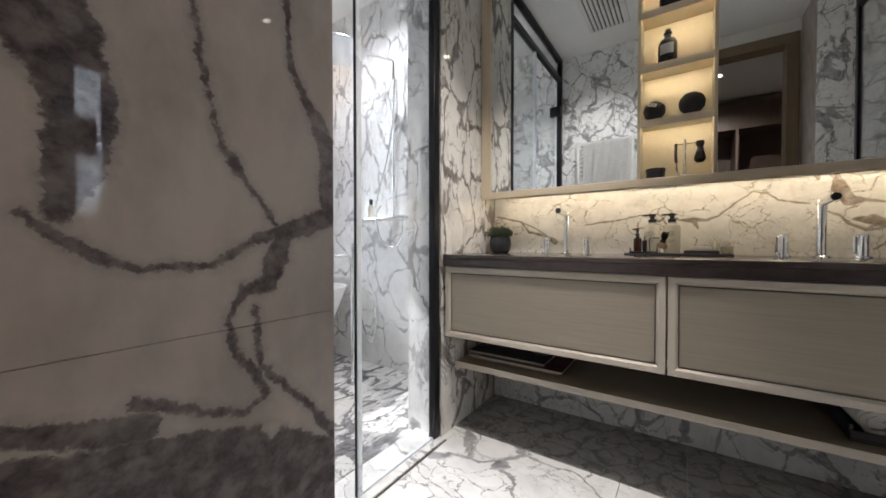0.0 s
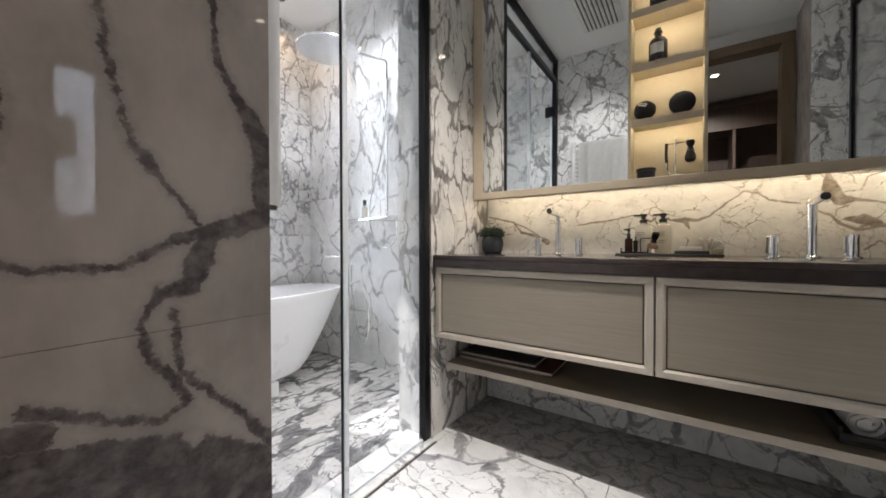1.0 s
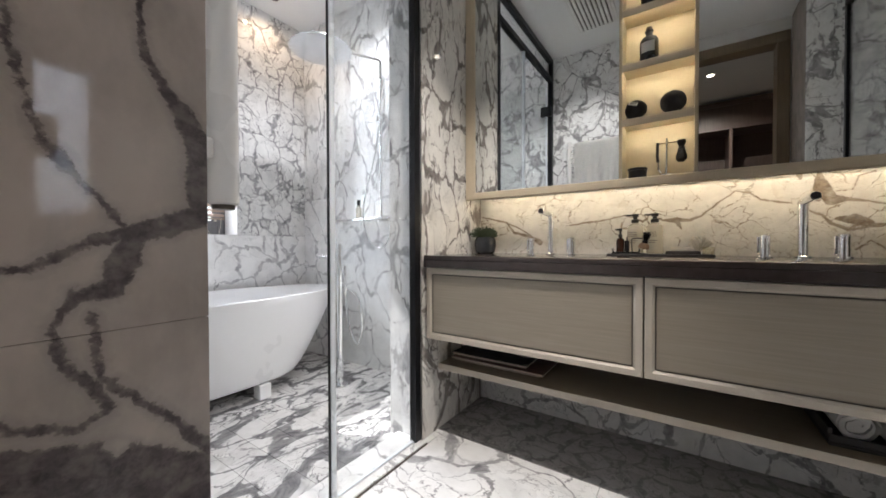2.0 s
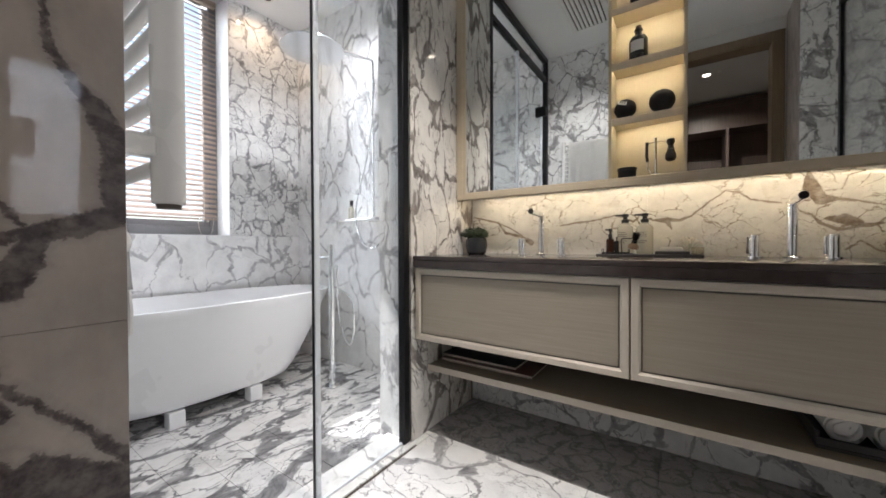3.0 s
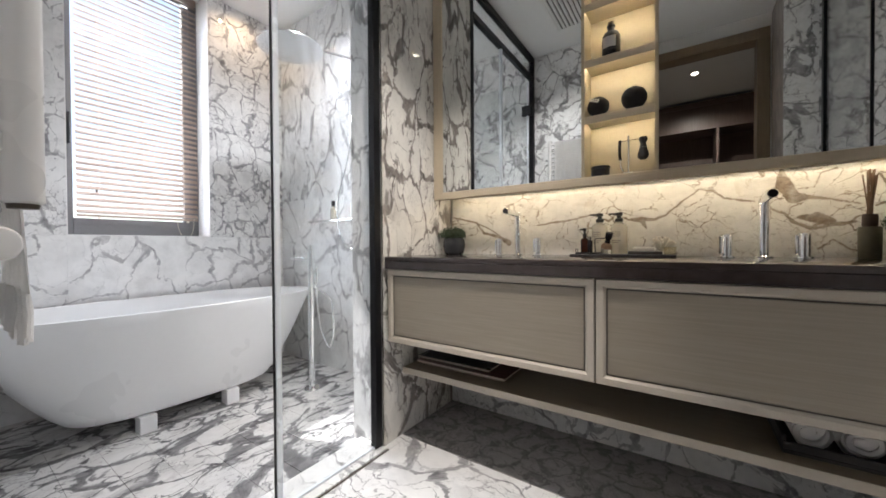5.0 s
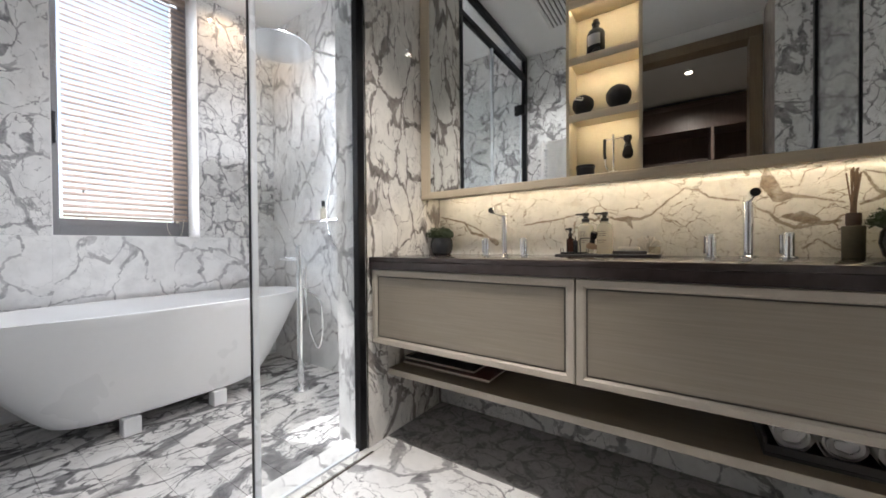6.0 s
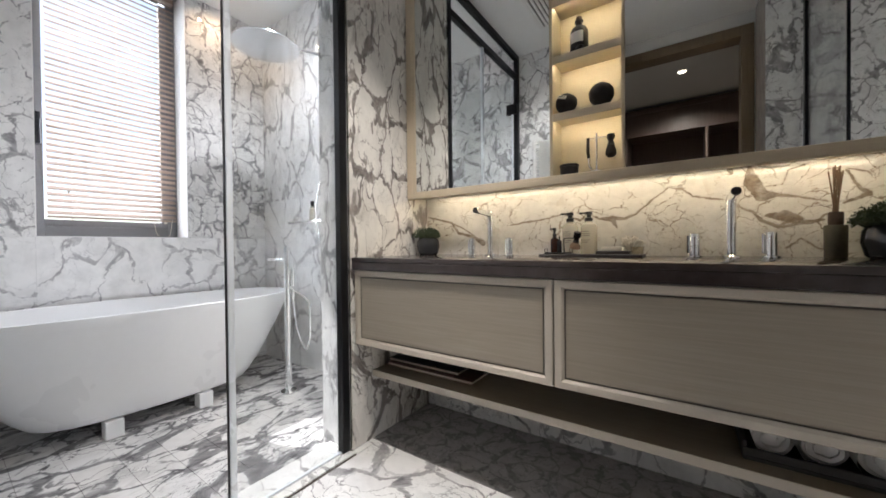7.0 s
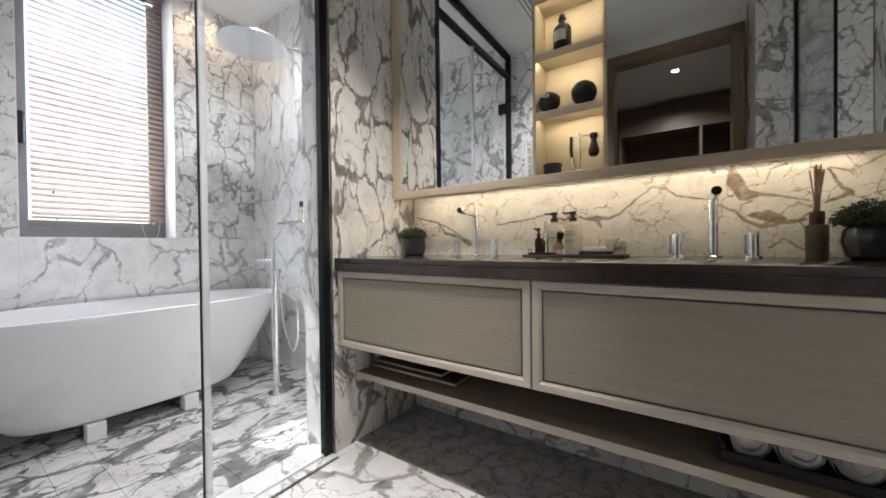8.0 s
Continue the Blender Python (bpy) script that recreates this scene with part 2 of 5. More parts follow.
NEAR_BEDS = (
    ((0.118, 0.911, 0.0024), (0.107, 0.892, 0.0015), (0.112, 0.868, 0.0022), (0.124, 0.853, 0.0028), (0.133, 0.835, 0.0020), (0.118, 0.828, 0.0018), (0.092, 0.838, 0.0016), (0.060, 0.855, 0.0030)),
    ((0.125, 0.896, 0.0014), (0.128, 0.856, 0.0017), (0.143, 0.840, 0.0018), (0.163, 0.818, 0.0023), (0.190, 0.781, 0.0044)),
    ((0.020, 1.065, 0.0190), (0.032, 1.038, 0.0180), (0.043, 1.011, 0.0125), (0.040, 0.978, 0.0105), (0.034, 0.955, 0.0050)),
    ((0.016, 0.856, 0.0040), (0.042, 0.847, 0.0065), (0.063, 0.840, 0.0080)),
    ((0.000, 0.815, 0.0330), (0.085, 0.806, 0.0210), (0.125, 0.788, 0.0260), (0.180, 0.742, 0.0340), (0.190, 0.640, 0.0450)),
)
NEAR_PEBBLES = (((0.1345, 0.811, 0.0070), (0.137, 0.809, 0.0075)), ((0.060, 0.790, 0.012), (0.075, 0.775, 0.012)))
# same white marble as the other walls, its base colour darkened for shade
M_NEAR_SHADED = marble("marble_near_wall_shaded", 9.0, (1, 1, 0.60), (0, 0, 0), (4.2, 8.8, 6.1), (0.52, 0.455, 0.41), (0.038, 0.030, 0.036), (0.15, 0.124, 0.127), 0.002, 0.95, 0.010, rag=0.0, swirl=0.75, crack=0.0, mids=0.0, bits=0.0, frags=0.0,
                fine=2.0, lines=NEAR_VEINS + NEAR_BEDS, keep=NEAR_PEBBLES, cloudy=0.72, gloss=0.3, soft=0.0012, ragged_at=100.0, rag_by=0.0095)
# main veins of the splashback: (x, z, half width)
SPLASH_EAST = (
    ((0.486, 1.218, 0.0034), (0.493, 1.153, 0.0228), (0.521, 1.103, 0.0186), (0.562, 1.104, 0.0061), (0.605, 1.095, 0.0026), (0.684, 1.072, 0.0011)),
    ((0.445, 1.075, 0.0013), (0.496, 1.048, 0.0039), (0.521, 1.015, 0.0057), (0.566, 0.989, 0.0043), (0.620, 1.004, 0.0068), (0.674, 1.011, 0.0030)),
    ((0.533, 1.031, 0.0048), (0.580, 1.029, 0.0186), (0.614, 1.016, 0.0124)),
    ((0.724, 1.171, 0.0021), (0.757, 1.106, 0.0045), (0.774, 1.090, 0.0068), (0.720, 1.063, 0.0029)),
    ((0.729, 1.174, 0.0013), (0.776, 1.157, 0.0011), (0.842, 1.198, 0.0015)),
    ((0.584, 0.918, 0.0023), (0.620, 0.951, 0.0016), (0.653, 0.924, 0.0020), (0.677, 0.910, 0.0017)),
    ((0.532, 1.136, 0.0011), (0.574, 1.138, 0.0011), (0.588, 1.186, 0.0011), (0.627, 1.201, 0.0022)),
)
SPLASH_WEST = (
    ((-0.956, 1.105, 0.0022), (-0.794, 1.066, 0.0048), (-0.749, 1.007, 0.0063), (-0.657, 0.984, 0.0061), (-0.598, 0.949, 0.0145)),
    ((-0.781, 1.060, 0.0028), (-0.705, 1.026, 0.0028), (-0.645, 0.984, 0.0034)),
    ((-0.434, 1.039, 0.0021), (-0.333, 1.052, 0.0039), (-0.239, 1.064, 0.0025), (-0.167, 1.081, 0.0018), (-0.099, 1.045, 0.0040), (-0.066, 1.079, 0.0017), (-0.018, 1.049, 0.0028), (0.036, 1.048, 0.0121)),
    ((0.036, 1.044, 0.0121), (0.051, 1.009, 0.0026)),
    ((0.036, 1.050, 0.0069), (0.084, 1.046, 0.0062), (0.123, 1.062, 0.0031), (0.192, 1.123, 0.0022), (0.239, 1.161, 0.0020), (0.284, 1.154, 0.0020), (0.321, 1.119, 0.0025), (0.412, 1.098, 0.0023)),
)
M_SPLASH = marble("marble_splashback", 8.5, (1, 1, 1.2), (0, 12, 0), (2.4, 6.5, 0.6), (0.83, 0.815, 0.77), (0.15, 0.108, 0.075), (0.42, 0.35, 0.27), 0.075, 0.70, 0.022, rag=0.07, crack=0.45, mids=0.9, bits=0.5, frags=0.3,
                  lines=SPLASH_EAST + SPLASH_WEST, axis=1, soft=0.0011, ragged_at=34.0, rag_by=0.014)
M_FLOOR = marble("marble_floor", 4.0, (1, 1.35, 1), (0, 0, 33), (0.4, 3.6, 1.0), (0.85, 0.845, 0.83), (0.17, 0.165, 0.17), (0.48, 0.47, 0.47), 0.050, 0.64, 0.06)
# darker, greyer floor colour for the strip from y 1.522 back
M_FLOOR_GREY = marble("marble_floor_darker", 15.0, (1, 1, 1), (0, 0, 20), (6.4, 1.6, 1.0), (0.36, 0.345, 0.335), (0.15, 0.145, 0.145), (0.24, 0.232, 0.228), 0.16, 0.50, 0.08, swirl=1.3, mids=0.8, bits=0.8)
M_LOW = marble("marble_lower_slabs", 6.4, (1, 1, 0.9), (12, 8, 0), (7.3, 2.6, 0.45), (0.88, 0.88, 0.875), (0.33, 0.33, 0.34), (0.61, 0.605, 0.615), 0.056, 0.665, mids=0.4, bits=0.15, crack=0.25, frags=0.12)
M_TILE = marble("marble_mosaic", 8.6, (1, 0.6, 1), (0, 0, 24), (2.2, 5.5, 1.0), (0.68, 0.675, 0.665), (0.07, 0.069, 0.074), (0.25, 0.245, 0.25), 0.17, 0.54, 0.10, swirl=1.1, mids=1.0)
M_OPPOSITE = marble("marble_opposite_wall", 9.5, (1, 1, 0.8), (0, -30, 0), (4.7, 1.2, 2.2), (0.82, 0.82, 0.815), (0.15, 0.15, 0.155), (0.42, 0.41, 0.41), 0.115, 0.58)

M_CEILING = plain("ceiling_paint", (0.80, 0.80, 0.79), 0.9, 0, 0.02, 60, 0.03)
M_REVEAL = plain("white_window_reveal", (0.84, 0.84, 0.83), 0.35, 0, 0.05, 35, 0.06)
M_PLASTER = plain("core_plaster", (0.62, 0.61, 0.59), 0.9)
M_GROUT = plain("grout", (0.42, 0.41, 0.40), 0.9, 0, 0.15, 90)
M_BLACK = plain("black_anodised", (0.016, 0.016, 0.018), 0.35, 0.6, 0.2, 120)
M_GREYFRAME = plain("grey_window_frame", (0.19, 0.19, 0.20), 0.45, 0.2, 0.08, 80)
M_CHROME = plain("chrome", (0.86, 0.87, 0.88), 0.05, 1.0, 0.02, 30, 0)
M_STEEL = plain("rain_head_steel", (0.84, 0.87, 0.90), 0.16, 1.0, 0.05, 260, 0.15)
M_SATIN = plain("satin_edge_trim", (0.76, 0.80, 0.84), 0.28, 0.12, 0.03, 60, 0)
M_GLASS = clear("clear_glass")
M_MIRROR = plain("mirror_silver", (0.83, 0.85, 0.84), 0.004, 1.0, 0.004, 3, 0)
M_BRONZE = plain("champagne_lacquer", (0.60, 0.51, 0.37), 0.36, 0.15, 0.06, 120, 0.04, (1, 1, 3))
M_NICHE = plain("niche_lining", (0.50, 0.435, 0.315), 0.45, 0.2, 0.05, 90, 0.04)
M_PANEL = timber("taupe_drawer_veneer", (0.250, 0.213, 0.165), (0.355, 0.310, 0.248), 0.38, (1.4, 40, 60), 3.0, 0.55)
M_RAIL = plain("drawer_frame_lacquer", (0.48, 0.43, 0.355), 0.50, 0.08, 0.05, 100, 0.03)
M_BEAD = plain("bronze_bead", (0.10, 0.085, 0.07), 0.4, 0.5)
M_SHELFWOOD = timber("shelf_veneer", (0.21, 0.175, 0.125), (0.31, 0.265, 0.195), 0.42, (1.4, 40, 60), 3.0, 0.55)
M_STONE = plain("dark_worktop_stone", (0.046, 0.036, 0.034), 0.13, 0, 0.35, 26, 0.02)
M_TUB = plain("white_bath_composite", (0.80, 0.81, 0.82), 0.30, 0, 0.015, 30, 0.01)
M_SLAT = timber("blind_slat", (0.28, 0.21, 0.17), (0.40, 0.32, 0.265), 0.5, (26, 1.2, 26), 3.0, 0.6)
M_CORD = plain("cord", (0.62, 0.56, 0.48), 0.8)
M_WHITE = plain("white_enamel", (0.78, 0.77, 0.75), 0.30, 0, 0.02, 50, 0.01)
M_TOWEL = plain("white_terry", (0.80, 0.79, 0.77), 0.95, 0, 0.06, 420, 0.9)
M_AMBER = plain("amber_glass", (0.035, 0.012, 0.006), 0.10, 0, 0.2, 30, 0)
M_DARK = plain("black_glaze", (0.012, 0.011, 0.012), 0.28, 0, 0.3, 60, 0.05)
M_ROUGHBLACK = plain("matt_black_stone", (0.016, 0.014, 0.013), 0.75, 0, 0.5, 180, 0.9)
M_PUMP = plain("black_pump_plastic", (0.012, 0.012, 0.013), 0.4)
M_LABEL = plain("label_paper", (0.62, 0.60, 0.56), 0.7)
M_INK = plain("ink", (0.05, 0.05, 0.05), 0.7)
M_CLEARB = clear("bottle_glass", (0.95, 0.93, 0.88))
M_LIQUID = frosted("frosted_soap_bottle", (0.72, 0.68, 0.58))
M_TRAY = plain("dark_slate_tray", (0.045, 0.043, 0.045), 0.45, 0, 0.2, 90, 0.1)
M_CORAL = plain("white_coral", (0.74, 0.70, 0.62), 0.7, 0, 0.1, 120, 0.3)
M_OLIVE = plain("olive_ceramic", (0.085, 0.075, 0.045), 0.55, 0, 0.2, 70, 0.15)
M_WALNUT = timber("walnut_collar", (0.035, 0.02, 0.013), (0.10, 0.06, 0.04), 0.5)
M_REED = timber("reed", (0.10, 0.06, 0.035), (0.23, 0.15, 0.09), 0.7, (30, 30, 3))
M_MOSS = plain("moss", (0.022, 0.036, 0.012), 0.9, 0, 0.6, 160, 0.8)
M_LEAF = plain("leaf", (0.027, 0.043, 0.016), 0.7, 0, 0.5, 130, 0.4)
M_POTGLASS = plain("smoked_glass_pot", (0.03, 0.032, 0.035), 0.07, 0, 0.3, 12, 0)
M_DOORWOOD = timber("door_casing_wood", (0.17, 0.125, 0.08), (0.27, 0.205, 0.135), 0.45, (30, 30, 1.5))
M_WARDROBE = timber("dark_wardrobe", (0.105, 0.070, 0.058), (0.19, 0.135, 0.112), 0.40, (30, 30, 1.5))
M_MAGAZINE = plain("magazine_cover", (0.10, 0.035, 0.028), 0.35)
M_PAPER = plain("paper_edge", (0.60, 0.55, 0.47), 0.8, 0, 0.1, 200, 0.3)
M_LED = glow("warm_led", (1.0, 0.84, 0.58), 11.5)
M_LEDN = glow("niche_led", (1.0, 0.87, 0.60), 17.0)
# faint lens of the two added fill downlights
M_DIM = glow("fill_lens", (1.0, 0.86, 0.68), 0.3)
M_SPOT = glow("downlight_lens", (1.0, 0.86, 0.68), 9.0)


# ---- mesh helpers ----
def box(bm, lo, hi, bevel=0.0, seg=1):
    made = bmesh.ops.create_cube(bm, size=1.0)["verts"]
    for v in made:
        v.co = Vector([lo[i] + (v.co[i] + 0.5) * (hi[i] - lo[i]) for i in range(3)])
    if bevel > 0:
        edges = list({e for v in made for e in v.link_edges})
        bmesh.ops.bevel(bm, geom=edges, offset=bevel, segments=seg, profile=0.5, affect="EDGES", clamp_overlap=True)
    return bm


def boxes(*items, bevel=0.0, seg=1):
    bm = bmesh.new()
    for lo, hi in items:
        box(bm, lo, hi, bevel, seg)
    return bm


def lathe(bm, profile, at=(0, 0, 0), n=28, m=None):
    """A turned body from (radius, height) pairs, closed where the radius is 0."""
    rings = []
    turn = m or Matrix.Translation(at)
    for r, z in profile:
        if r <= 1e-6:
            rings.append([bm.verts.new(turn @ Vector((0, 0, z)))])
        else:
            rings.append([bm.verts.new(turn @ Vector((r * math.cos(2 * math.pi * i / n), r * math.sin(2 * math.pi * i / n), z))) for i in range(n)])
    for a, b in zip(rings, rings[1:]):
        for i in range(n):
            j = (i + 1) % n
            if len(a) == 1 and len(b) > 1:
                bm.faces.new((a[0], b[j], b[i]))
            elif len(b) == 1 and len(a) > 1:
                bm.faces.new((a[i], a[j], b[0]))
            elif len(a) > 1:
                bm.faces.new((a[i], a[j], b[j], b[i]))
    return bm


def tube(bm, points, r, n=12, closed_ends=True, radii=None):
    """A round tube along points."""
    pts = [Vector(p) for p in points]
    rings, up = [], Vector((0.13, 0.37, 0.92))
    for k, p in enumerate(pts):
        d = (pts[min(k + 1, len(pts) - 1)] - pts[max(k - 1, 0)]).normalized()
        if abs(d.dot(up)) > 0.97:
            up = Vector((1, 0.2, 0.1))
        s = d.cross(up).normalized()
        up = s.cross(d).normalized()
        rr = radii[k] if radii else r
        rings.append([bm.verts.new(p + rr * (math.cos(2 * math.pi * i / n) * s + math.sin(2 * math.pi * i / n) * up)) for i in range(n)])
    for a, b in zip(rings, rings[1:]):
        for i in range(n):
            j = (i + 1) % n
            bm.faces.new((a[i], a[j], b[j], b[i]))
    if closed_ends:
        bm.faces.new(rings[0][::-1])
        bm.faces.new(rings[-1])
    return bm


def curve_points(ctrl, steps=8):
    """A smooth line through the control points."""
    p = [Vector(c) for c in ctrl]
    p = [2 * p[0] - p[1]] + p + [2 * p[-1] - p[-2]]
    out = []
    for i in range(1, len(p) - 2):
        for s in range(steps):
            t = s / steps
            a, b, c, d = p[i - 1], p[i], p[i + 1], p[i + 2]
            out.append(0.5 * ((2 * b) + (c - a) * t + (2 * a - 5 * b + 4 * c - d) * t * t + (3 * b - a - 3 * c + d) * t ** 3))
    return out + [p[-2]]


def mesh_of(name, bm, mat, smooth=True, angle=35):
    bmesh.ops.recalc_face_normals(bm, faces=bm.faces)
    me = bpy.data.meshes.new(name)
    for f in bm.faces:
        f.smooth = smooth
    for e in bm.edges:
        if len(e.link_faces) == 2 and e.calc_face_angle(0) > radians(angle):
            e.smooth = False
    bm.to_mesh(me)
    bm.free()
    me.materials.append(mat)
    return me


def part(name, bm, mat, parent=None, label="", smooth=True, angle=35):
    ob = new(name, mesh_of(name, bm, mat, smooth, angle))
    if parent:
        ob.parent = parent
    return tagged(ob, label)


def thing(name, at, label, category, group=""):
    """An empty at the base of a thing, which holds its parts. Parts are given in world places."""
    ob = new(name)
    ob.empty_display_size = 0.02
    return tagged(ob, label, category, group)


def structure(name, bm, mat, label, category):
    return tagged(part(name, bm, mat, None, smooth=False), label, category, "", "structure")


# ---- the plan ----
H, HS = 2.68, 2.83                        # ceilings: dry side, shower
XW, YB = -2.76, 1.985                     # window wall, vanity and shower wall
GX, GY0, GY1 = -0.985, 0.19, 1.37         # glass line between dry side and shower
PX0, PX1, PY = -1.165, -0.968, 1.385      # pier beside the vanity
NX = -0.24                                # marble return beside the doorway
RX = 0.89                                 # far side of the vanity recess
WY0, WY1, WZ0, WZ1 = 0.652, 1.404, 1.013, 2.825  # west window opening


def clad(wall, name, axis, at, out, spans_u, spans_z, mat, gap=0.00015, depth=0.012):
    """Stone slabs on a wall: axis the wall's normal, at its face, out the way it faces."""
    for u0, u1 in spans_u:
        for z0, z1 in spans_z:
            lo, hi = [0, 0, z0 + gap], [0, 0, z1 - gap]
            a, u = (0, 1) if axis == "x" else (1, 0)
            lo[a], hi[a] = sorted((at, at - out * depth))
            lo[u], hi[u] = u0 + gap, u1 - gap
            part(name, boxes((lo, hi), bevel=0.0003), mat, wall, smooth=False)


def build_shell():
    t = 0.012
    # dry floor, laid in large slabs
    fl = structure("floor", boxes(((-0.93, -0.45, -0.12), (3.0, YB + 0.2, -t))), M_GROUT, "polished white marble floor with grey veins", "floor")
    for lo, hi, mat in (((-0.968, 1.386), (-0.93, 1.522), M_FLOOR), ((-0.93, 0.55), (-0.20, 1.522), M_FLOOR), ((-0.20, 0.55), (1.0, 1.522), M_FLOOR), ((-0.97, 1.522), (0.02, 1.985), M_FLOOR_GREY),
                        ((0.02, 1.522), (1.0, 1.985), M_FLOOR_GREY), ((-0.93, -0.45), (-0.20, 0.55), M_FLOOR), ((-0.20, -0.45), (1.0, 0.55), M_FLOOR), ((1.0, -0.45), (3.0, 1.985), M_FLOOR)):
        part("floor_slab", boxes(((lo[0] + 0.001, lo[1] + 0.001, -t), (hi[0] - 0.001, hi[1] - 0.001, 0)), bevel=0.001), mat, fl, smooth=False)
    # shower floor in small square tiles
    sf = structure("floor_shower", boxes(((XW - 0.1, 0.1, -0.14), (-1.11, YB + 0.1, -0.026))), M_GROUT, "shower floor of small square veined marble tiles", "floor")
    s = 0.148
    me = mesh_of("tile", boxes(((0.0005, 0.0005, 0), (s - 0.0005, s - 0.0005, 0.011)), bevel=0.0008), M_TILE, False)
    nx, ny = int((-1.11 - XW) / s) + 1, int((YB - GY0) / s) + 1
    for i in range(nx):
        for j in range(ny):
            x, y = -1.115 - (i + 1) * s, GY0 + j * s
            if x + s < XW - 0.05:
                continue
            ob = new("tile", me)
            ob.parent = sf
            ob.location = (x, y, -0.026 + random.uniform(-0.0004, 0.0004))
    structure("sill_shower", boxes(((-1.112, GY0, -0.12), (-0.936, PY - 0.001, 0.008)), bevel=0.003), M_FLOOR, "marble threshold under the glass screen", "sill")
    # dark strip put in place of the shadow gap in front of the threshold
    structure("trim_shadow_gap", boxes(((-0.9355, GY0, -0.05), (-0.927, PY, 0.002))), M_BEAD, "thin dark brown strip standing for the shadow gap along the threshold", "trim")

    # window wall with its opening
    ww = structure("wall_west", boxes(((XW - 0.30, -0.05, -0.1), (XW - t, WY0, HS)), ((XW - 0.30, WY1, -0.1), (XW - t, YB + 0.2, HS)),
                                      ((XW - 0.30, WY0, -0.1), (XW - t, WY1, WZ0)), ((XW - 0.30, WY0, WZ1), (XW - t, WY1, HS))), M_PLASTER,
                   "window wall clad in white breccia marble", "wall")
    clad(ww, "marble_slab", "x", XW, 1, [(GY0, WY0)], [(0, WZ0)], M_LOW)
    clad(ww, "marble_slab", "x", XW, 1, [(GY0, WY0)], [(WZ0, HS)], M_WINDOW)
    clad(ww, "marble_slab", "x", XW, 1, [(WY1, YB)], [(0, WZ0)], M_LOW)
    clad(ww, "marble_slab", "x", XW, 1, [(WY1, YB)], [(WZ0, HS)], M_BRECCIA)
    clad(ww, "marble_slab", "x", XW, 1, [(WY0, WY1)], [(0, WZ0)], M_LOW)
    clad(ww, "marble_slab", "x", XW, 1, [(WY0, WY1)], [(WZ1, HS)], M_WINDOW)
    # linings of the opening
    for lo, hi in (((XW - 0.194, WY1 - 0.005, WZ0 + 0.004), (XW - 0.001, WY1 + 0.006, WZ1)), ((XW - 0.194, WY0 - 0.006, WZ0 + 0.004), (XW - 0.001, WY0 + 0.005, WZ1)), ((XW - 0.194, WY0 + 0.0051, WZ0 - 0.006), (XW - 0.001, WY1 - 0.0051, WZ0 + 0.004))):
        part("window_reveal", boxes((lo, hi)), M_REVEAL, ww, smooth=False)

    # long wall behind shower and vanity
    wn_ = structure("wall_north", boxes(((XW - 0.3, YB + t, -0.1), (PX0, YB + 0.25, HS)), ((PX0, YB + t, -0.1), (3.0, YB + 0.25, H))), M_PLASTER, "marble-clad wall behind shower and vanity", "wall")
    clad(wn_, "marble_slab", "y", YB, -1, [(XW, -1.92), (-1.92, PX0)], [(-0.02, 1.33)], M_LOW)
    clad(wn_, "marble_slab", "y", YB, -1, [(XW, -1.92), (-1.92, PX0)], [(1.33, HS)], M_BATH)
    clad(wn_, "marble_slab", "y", YB, -1, [(PX1, -0.04), (-0.04, RX)], [(0.88, 1.30), (1.30, H)], M_SPLASH)
    clad(wn_, "marble_slab", "y", YB, -1, [(PX1, -0.04), (-0.04, RX)], [(-0.002, 0.88)], M_WINDOW)
    clad(wn_, "marble_slab", "y", YB, -1, [(RX, 3.0)], [(-0.002, H)], M_BATH)

    # pier between shower and vanity, its twin on the other side
    for n, (a, b, dry) in enumerate(((PX0, PX1, 1), (RX, RX + 0.197, -1))):
        pr = structure("wall_pier_%d" % (n + 1), boxes(((a + t, PY + t, -0.1), (b - t, YB + t, H))), M_PLASTER, "marble-clad pier beside the vanity", "wall")
        clad(pr, "marble_slab", "x", b, 1, [(PY, YB)], [(0, 1.30), (1.30, H)] if n == 0 else [(0, H)], M_PIER)
        clad(pr, "marble_slab", "x", a, -1, [(PY, YB)], [(0, H)], M_PIER)
        part("marble_slab", boxes(((a, PY, -0.02), (b, PY + t - 0.0005, H)), bevel=0.001), M_BATH, pr, smooth=False)

    # walls opposite the vanity, on both sides of the doorway
    for n, (a, b) in enumerate(((XW - 0.3, NX), (0.735, 0.90))):
        so = structure("wall_south_%d" % (n + 1), boxes(((a, -0.30, -0.1), (b - t if n == 0 else b, GY0 - t, H)) if n == 0 else ((a + t, -0.30, -0.1), (b - t, GY0 - t, H))), M_PLASTER,
                       "polished veined marble wall beside the doorway", "wall")
        if n == 0:
            clad(so, "marble_slab", "y", GY0, 1, [(XW, -1.9), (-1.9, GX), (GX, NX - 0.0122)], [(-0.02, 0.885), (0.885, H if n else HS)], M_OPPOSITE)
            clad(so, "marble_slab", "x", NX, 1, [(-0.2, GY0)], [(0, 0.885), (0.885, H)], M_NEAR_SHADED)
        else:
            clad(so, "marble_slab", "y", GY0, 1, [(a, b)], [(0, H)], M_OPPOSITE)
            clad(so, "marble_slab", "x", a, -1, [(-0.2, GY0 - t)], [(0, H)], M_NEAR_SHADED)
            clad(so, "marble_slab", "x", b, 1, [(-0.3, GY0 - t)], [(0, H)], M_OPPOSITE)
